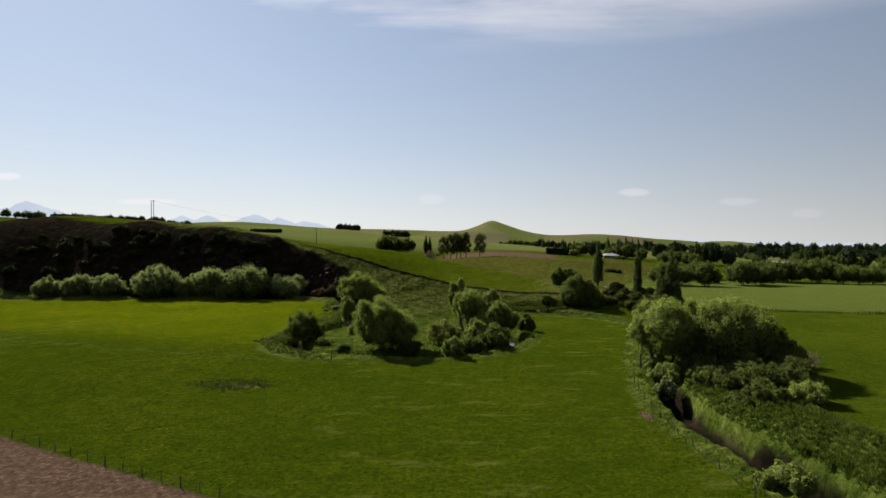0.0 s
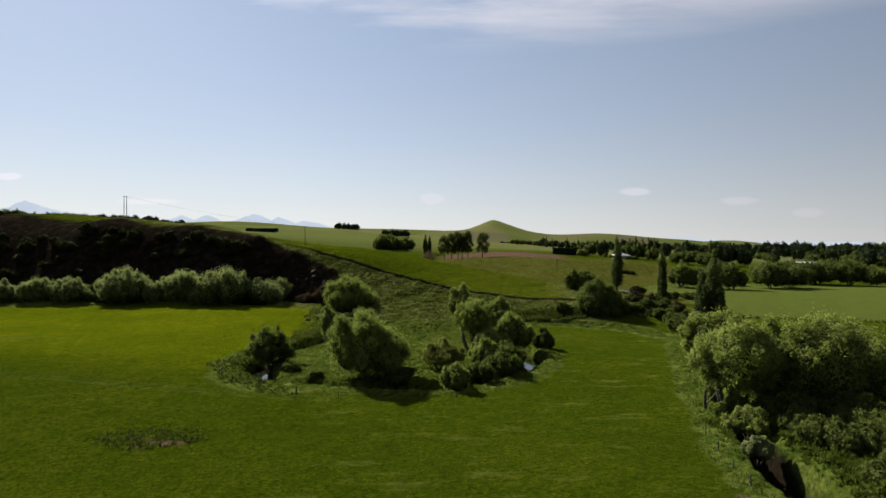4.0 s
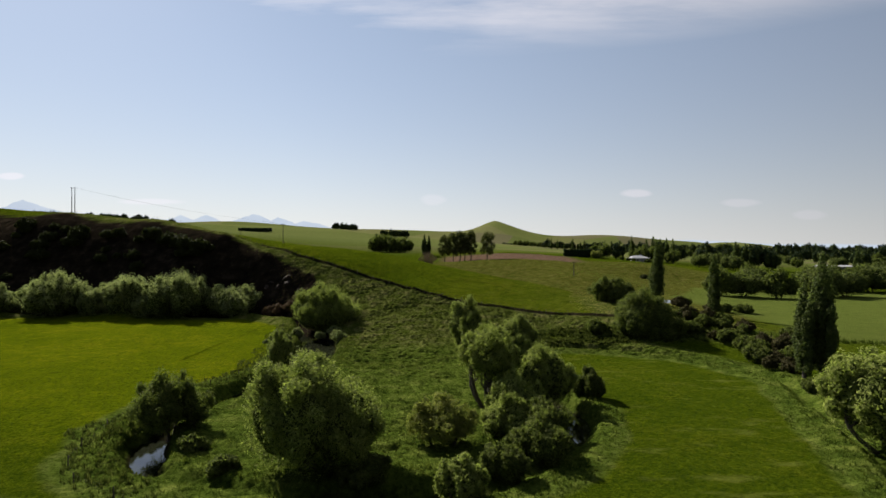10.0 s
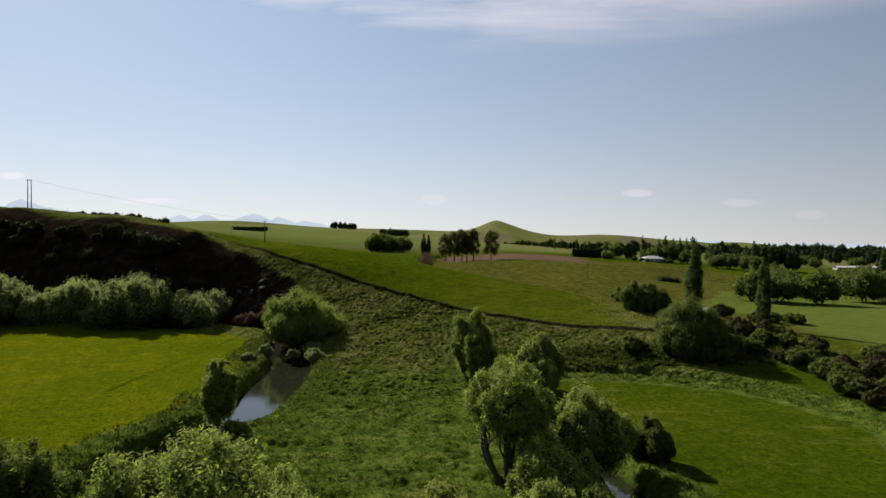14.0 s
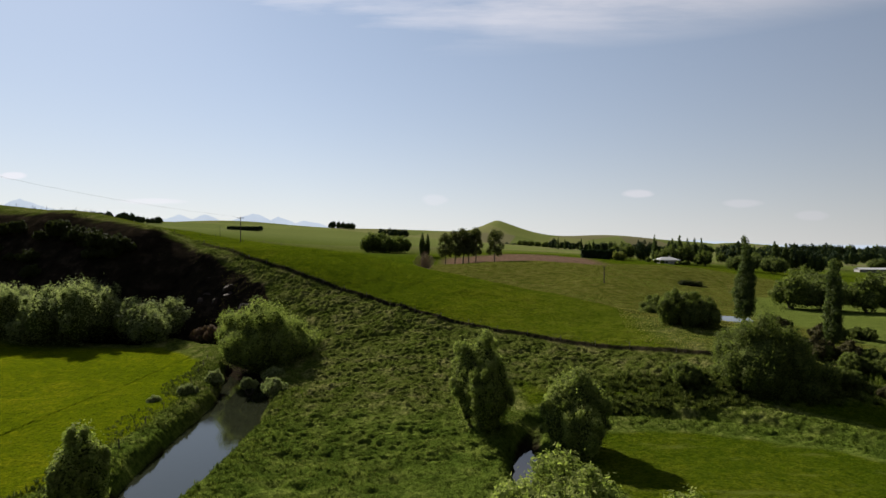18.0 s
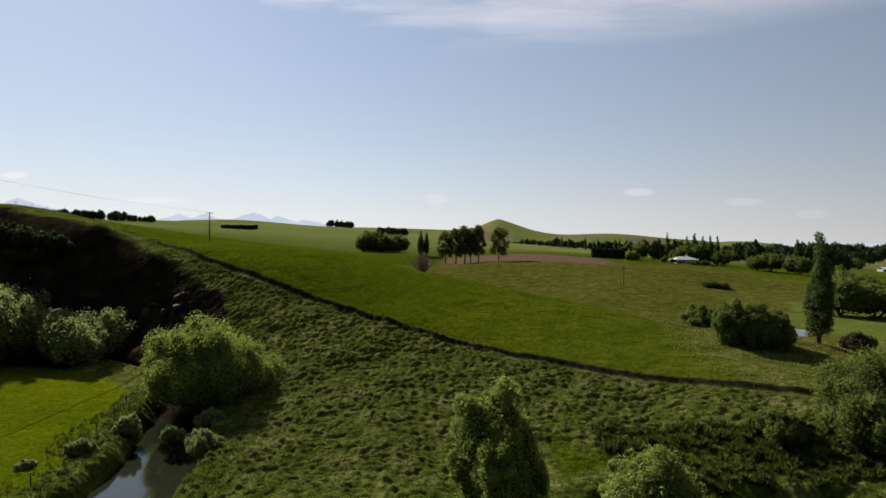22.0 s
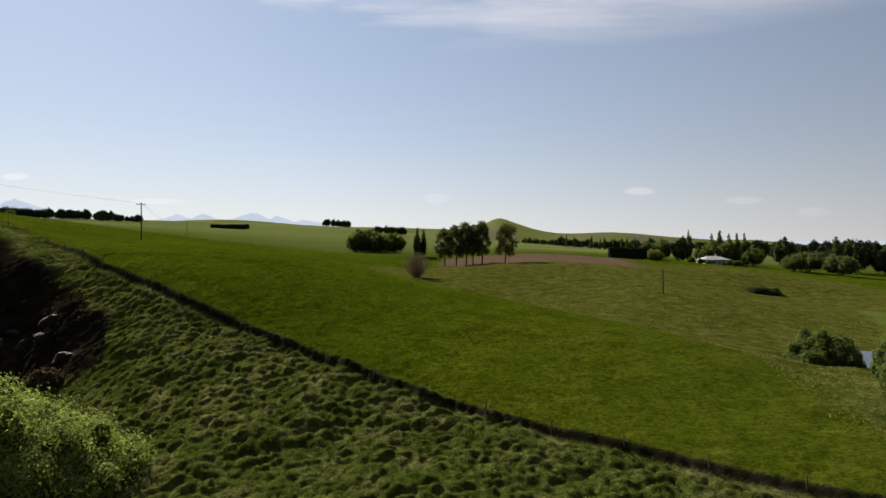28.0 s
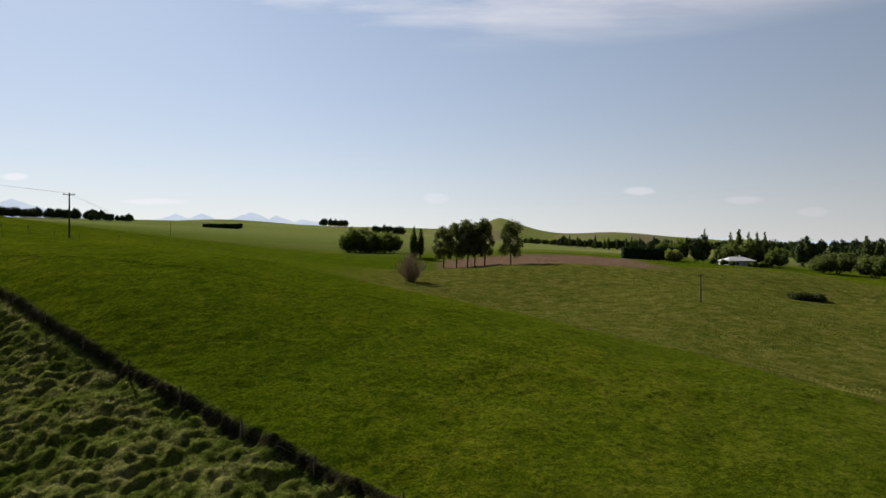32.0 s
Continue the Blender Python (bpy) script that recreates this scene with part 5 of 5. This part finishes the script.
def long_shed(x, y, turn, length, label):
    root = tagged(new("farm_shed"), label, "shed")
    root.location, root.rotation_euler = (x, y, ground_z(x, y) - 0.1), (0, 0, radians(turn))
    part("wall", box_bm(length, 7, 2.6, (0, 0.4, 1.3)), GREY_IRON, root)
    bm = bmesh.new()
    prof = [(-4.4, 2.55), (-4.4, 2.7), (0, 4.0), (4.4, 2.7), (4.4, 2.55), (0, 3.85)]
    ends = [[bm.verts.new((sx, py, pz)) for py, pz in prof] for sx in (-length / 2 - 0.4, length / 2 + 0.4)]
    for i in range(6):
        j = (i + 1) % 6
        bm.faces.new((ends[0][i], ends[1][i], ends[1][j], ends[0][j]))
    bm.faces.new(ends[0])
    bm.faces.new(ends[1][::-1])
    part("roof", bm, WHITE_ROOF, root)
    for k in range(int(length / 5) + 1):
        part("post", box_bm(0.2, 0.2, 2.6, (-length / 2 + 5 * k, -4.0, 1.3), 0.02), POST_WOOD, root)


farmhouse(124.5, 441.5, 6)
long_shed(330, 556, -4, 38, "long open-fronted farm shed with pale roof")
long_shed(-246, 396, 10, 9, "small farm shed on the upland skyline")

for k, (gx, gy, gh) in enumerate(((116.5, 436, 2.2), (120, 435.5, 1.8), (129, 436, 2.4), (133.5, 437, 3.0), (113, 438, 2.6))):
    put(make_tree("garden_shrub", 500 + k, gh, gh * 0.8, "dark rounded shrub in the farmhouse garden", "shrub", "garden shrubs", OLIVE_LEAF, 2500, 0.3, 0.0, 2, 4, limbs=False), gx, gy)

# ---- far mountains ----
def mountains():
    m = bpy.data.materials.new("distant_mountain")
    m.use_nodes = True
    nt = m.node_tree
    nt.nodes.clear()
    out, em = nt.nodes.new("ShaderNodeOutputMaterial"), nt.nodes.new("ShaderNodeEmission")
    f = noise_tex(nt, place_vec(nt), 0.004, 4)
    # backdrop glow: the blue of the haze is put straight into the emitted colour
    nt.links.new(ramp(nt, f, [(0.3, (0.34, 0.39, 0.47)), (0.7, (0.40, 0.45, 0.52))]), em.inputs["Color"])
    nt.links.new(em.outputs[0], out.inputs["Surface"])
    for k, (peaks, x0, x1, label) in enumerate((
            ([(-3300, 372, 190), (-3060, 300, 130), (-2900, 280, 160)], -4500, -2500, "hazy blue mountain on the horizon"),
            ([(-2060, 262, 130), (-1880, 262, 110), (-1500, 272, 140), (-1300, 255, 90), (-1100, 215, 150), (-850, 160, 200)], -2450, -500, "hazy blue jagged mountain range on the horizon"),
            ([(1200, 100, 240), (1900, 78, 160), (2100, 70, 200), (2900, 50, 500)], 700, 3600, "faint blue ranges on the horizon"))):
        xs = np.linspace(x0, x1, 160)
        h = np.zeros(160) + 20
        for px, ph, pw in peaks:
            h = np.maximum(h, ph - np.abs(xs - px) / pw * ph * 0.16)
        h = h + (fbm(xs / 90, xs * 0 + k, 4, 31 + k) - 0.5) * 34 * smooth(15, 120, h)
        edge = smooth(x0, x0 + 150, xs) * smooth(x1, x1 - 150, xs)
        h = -40 + (h + 40) * edge
        rows = [(-40 + 0 * h, 4560), (h * 0.55 - 20, 4620), (h, 4680), (-40 + 0 * h, 4760)]
        v = np.stack([np.stack([xs, np.full(160, yy) + (fbm(xs / 60, xs * 0, 2, 5) - 0.5) * 30, hh], -1) for hh, yy in rows]).reshape(-1, 3)
        near = np.minimum(1.0, 4700 / np.hypot(v[:, 0], v[:, 1]))[:, None]
        v = np.array([0, 0, 20.5]) + (v - np.array([0, 0, 20.5])) * near
        i, j = np.meshgrid(np.arange(3), np.arange(159), indexing="ij")
        q = np.stack([i * 160 + j, i * 160 + j + 1, (i + 1) * 160 + j + 1, (i + 1) * 160 + j], -1).reshape(-1, 4)
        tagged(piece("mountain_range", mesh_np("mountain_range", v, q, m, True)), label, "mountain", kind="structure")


mountains()


# ---- heaps and rocks ----
def scrub_heap(x, y):
    rng = np.random.default_rng(17)
    root = tagged(new("scrub_heap"), "dark heap of cut brush in a hollow", "brush heap")
    root.location = (x, y, ground_z(x, y) - 0.1)
    lobes = [(rng.uniform(-4, 4), rng.uniform(-1.6, 1.6), 0.7, 1.5, 1.3, rng.uniform(0.8, 1.7)) for _ in range(14)]
    piece("brush", crown_mesh(rng, lobes, 6000, 0.32, DARK_LEAF, 2.4, 0.0, 0.5, 0.0), root)
    logs = [tube(limb_points(rng, (rng.uniform(-4, 4), rng.uniform(-1, 1), 0.4), (rng.uniform(-5, 5), rng.uniform(-2, 2), rng.uniform(0.6, 1.8)), 0.05), np.full(6, 0.09), 5) for _ in range(14)]
    v, f = joined(logs)
    piece("branches", mesh_np("branches", v, f, BARE_TWIG), root)


def rock(seed, size, squash):
    rng = np.random.default_rng(seed)
    bm = bmesh.new()
    bmesh.ops.create_icosphere(bm, subdivisions=3, radius=size)
    planes = unit(rng, 12)
    for v in bm.verts:
        n = np.array(v.co) / size
        cut = min(1.0, min(0.55 / max(1e-3, float(n @ p)) if n @ p > 0.55 else 1.0 for p in planes))
        v.co = Vector(np.array(v.co) * cut * (1 + 0.10 * noise.noise(Vector(n * 2.3) + Vector((seed, 0, 0)))))
        v.co.x, v.co.z = v.co.x * 1.5, v.co.z * squash
    return bm


ROCK = plain_material("clay_rock", (0.010, 0.007, 0.005), (0.040, 0.027, 0.020), 0.8, bumpy=0.8)


def cliff_rocks():
    rng = np.random.default_rng(23)
    for k in range(8):
        x = rng.uniform(-56, -41)
        y = np.interp(x, [-58, -40], [243, 231]) + rng.uniform(-2, 6)
        ob = part("rock_outcrop", rock(k, rng.uniform(0.8, 1.7), rng.uniform(0.6, 1.1)), ROCK)
        tagged(ob, "bare brown clay rock breaking out of the bank", "rock", "rocks in the bank")
        ob.location, ob.rotation_euler = (x, y, ground_z(x, y) - 0.95), (rng.uniform(-0.4, 0.4), rng.uniform(-0.4, 0.4), rng.uniform(0, 6))


scrub_heap(103, 356)
cliff_rocks()


# ---- grass ----
def tuft_field(name, label, seed, mat, pts, height, width, blades, spread=0.9):
    """Many tufts of leaning blades on the ground, one stuff object."""
    rng = np.random.default_rng(seed)
    n = len(pts)
    z = land(pts[:, 0], pts[:, 1])
    s = rng.uniform(0.6, 1.4, n) * (0.7 + 0.6 * value_noise(pts[:, 0] / 6, pts[:, 1] / 6, 41))
    az = rng.uniform(0, 2 * np.pi, (n, blades))
    lean = rng.uniform(0.15, 1.0, (n, blades))
    h = height * s[:, None] * (1.05 - 0.75 * lean ** 2) * rng.uniform(0.75, 1.15, (n, blades))
    r = width * s[:, None] * lean * spread
    d = np.stack([np.cos(az), np.sin(az), 0 * az], -1)
    q = np.stack([-np.sin(az), np.cos(az), 0 * az], -1)
    base = np.stack([pts[:, 0], pts[:, 1], z - 0.06], -1)[:, None, :]
    w = (width * 0.12 * s)[:, None, None]
    root = base + d * (r * 0.35)[..., None]
    tip = base + d * r[..., None] + np.stack([0 * h, 0 * h, h], -1)
    v = np.stack([root + q * w, root - q * w, tip], 2).reshape(-1, 3)
    f = np.arange(len(v)).reshape(-1, 3)
    tagged(piece(name, mesh_np(name, v, f, mat)), label, "grass", kind="stuff")


def scatter(rng, n, x0, x1, y0, y1, test):
    p = np.stack([rng.uniform(x0, x1, n), rng.uniform(y0, y1, n)], -1)
    return p[test(p[:, 0], p[:, 1])]


MEADOW = grass_material("meadow_grass_blades", (0.054, 0.082, 0.014), (0.145, 0.172, 0.040), 0.3)
DARK_RUSH = grass_material("dark_rushes", (0.045, 0.062, 0.016), (0.130, 0.150, 0.042), 0.25)


def grasses():
    rng = np.random.default_rng(77)

    def gap(x, y):
        return y - np.interp(x, FENCE_X, FENCE_Y)

    def slope_zone(x, y):
        d, w = stream_distance(x, y)
        low = np.interp(x, [-45, -30, -20, 0, 10, 22, 40, 58], [232, 216, 165, 150, 176, 183, 184, 184])
        return (gap(x, y) < -0.6) & (y > low) & (d > w + 0.8)
    tuft_field("tussock_grass", "shaggy tussock grass on the hill slope", 1, TUSSOCK, scatter(rng, 90000, -50, 60, 145, 262, slope_zone), 0.17, 0.15, 5)
    tuft_field("bank_tussocks", "large dark tussocks on the lower bank", 9, DARK_RUSH, scatter(rng, 1100, 16, 58, 181, 196, lambda x, y: (y < 194 - 0.05 * x) & (gap(x, y) < -4)), 0.55, 0.85, 44)

    def island(x, y):
        d, w = stream_distance(x, y)
        return (d > w + 0.7) & (gap(x, y) < -2) & (y < np.interp(x, [-24, -8, 10], [190, 172, 172]))
    tuft_field("meadow_grass", "rank green grass inside the stream loop", 2, MEADOW, scatter(rng, 24000, -25, 12, 111, 190, island), 0.20, 0.22, 6)

    def bank(x, y):
        d, w = stream_distance(x, y)
        return (d > w + np.where((x > 20) & (y < 100), 1.7, 1.1)) & (d < w + 4.6 + 3 * (value_noise(x / 4, y / 4, 51) - 0.5)) & (gap(x, y) < -1)
    tuft_field("bank_grass", "rank overhanging grass along the stream banks", 3, RANK_GRASS, scatter(rng, 90000, -60, 64, 30, 225, bank), 0.32, 0.26, 8)

    def west_bank(x, y):
        d, w = stream_distance(x, y)
        left = x < np.interp(y, [105, 120, 145, 158, 178, 200], [-20, -30, -28.6, -24.5, -25.5, -30])
        return left & (d > w + 1.2) & (d < w + 7.0 + 3 * (value_noise(x / 5, y / 5, 53) - 0.5))
    tuft_field("bank_rushes", "dark lumpy rushes and weeds on the stream bank", 12, DARK_RUSH, scatter(rng, 9000, -46, -18, 105, 212, west_bank), 0.40, 0.42, 12)

    def ditch_bank(x, y):
        d, w = stream_distance(x, y)
        east = x > np.interp(y, STREAM[::-1, 1][:130], STREAM[::-1, 0][:130])
        return east & (d > w + 1.5) & (d < w + 15)
    tuft_field("ditch_bank_grass", "coarse lumpy grass and weeds on the ditch bank", 10, MEADOW, scatter(rng, 13000, 27, 54, 35, 92, ditch_bank), 0.5, 0.42, 14)
    tuft_field("bog_rushes", "dark rushes round the muddy bog", 11, DARK_RUSH, scatter(rng, 700, -38, -24, 82, 92, lambda x, y: np.hypot((x + 31) / 6.0, (y - 87) / 3.6) + 0.8 * (value_noise(x, y, 81) - 0.5) < 0.95), 0.34, 0.4, 9)

    def tip(x, y):
        return (gap(x, y) > 0.5) & (x > np.interp(y, [190, 215, 235, 260], [33, 33, 37, 39]))
    tuft_field("spur_tip_grass", "pale dry tussock grass on the tip of the spur", 4, DRY_GRASS, scatter(rng, 6000, 30, 72, 192, 262, tip), 0.26, 0.3, 8)

    def line(x, y):
        return (np.abs(gap(x, y) - 0.25) < 0.35)
    tuft_field("fence_line_grass", "long grass along the fence line", 5, RANK_GRASS, scatter(rng, 12000, -110, 56, 190, 285, line), 0.25, 0.2, 6)

    def field(x, y):
        d, w = stream_distance(x, y)
        return ((gap(x, y) > 2) | (d > w + 9)) & (x < np.interp(y, [0, 190, 215, 260, 330], [45, 33, 33, 39, 60]))
    tuft_field("pasture_tufts", "small dark tufts of grass in the grazed pasture", 6, RANK_GRASS, scatter(rng, 26000, -70, 60, 45, 320, field), 0.11, 0.17, 5)

    def knoll(x, y):
        return (value_noise(x / 9, y / 9, 61) > 0.35)
    tuft_field("knoll_tufts", "dark rush tufts on the grassy knoll", 7, RANK_GRASS, scatter(rng, 9000, 8, 125, 270, 400, knoll), 0.32, 0.36, 6)

    def hedge_bank(x, y):
        return np.abs(y - np.interp(x, [60, 130, 300], [188, 173, 160]) - 2 * (value_noise(x / 8, y * 0, 71) - 0.5)) < 1.3
    tuft_field("field_bank_grass", "rough grass bank between the pale fields", 8, RANK_GRASS, scatter(rng, 30000, 58, 300, 150, 195, hedge_bank), 0.9, 0.6, 8)


grasses()
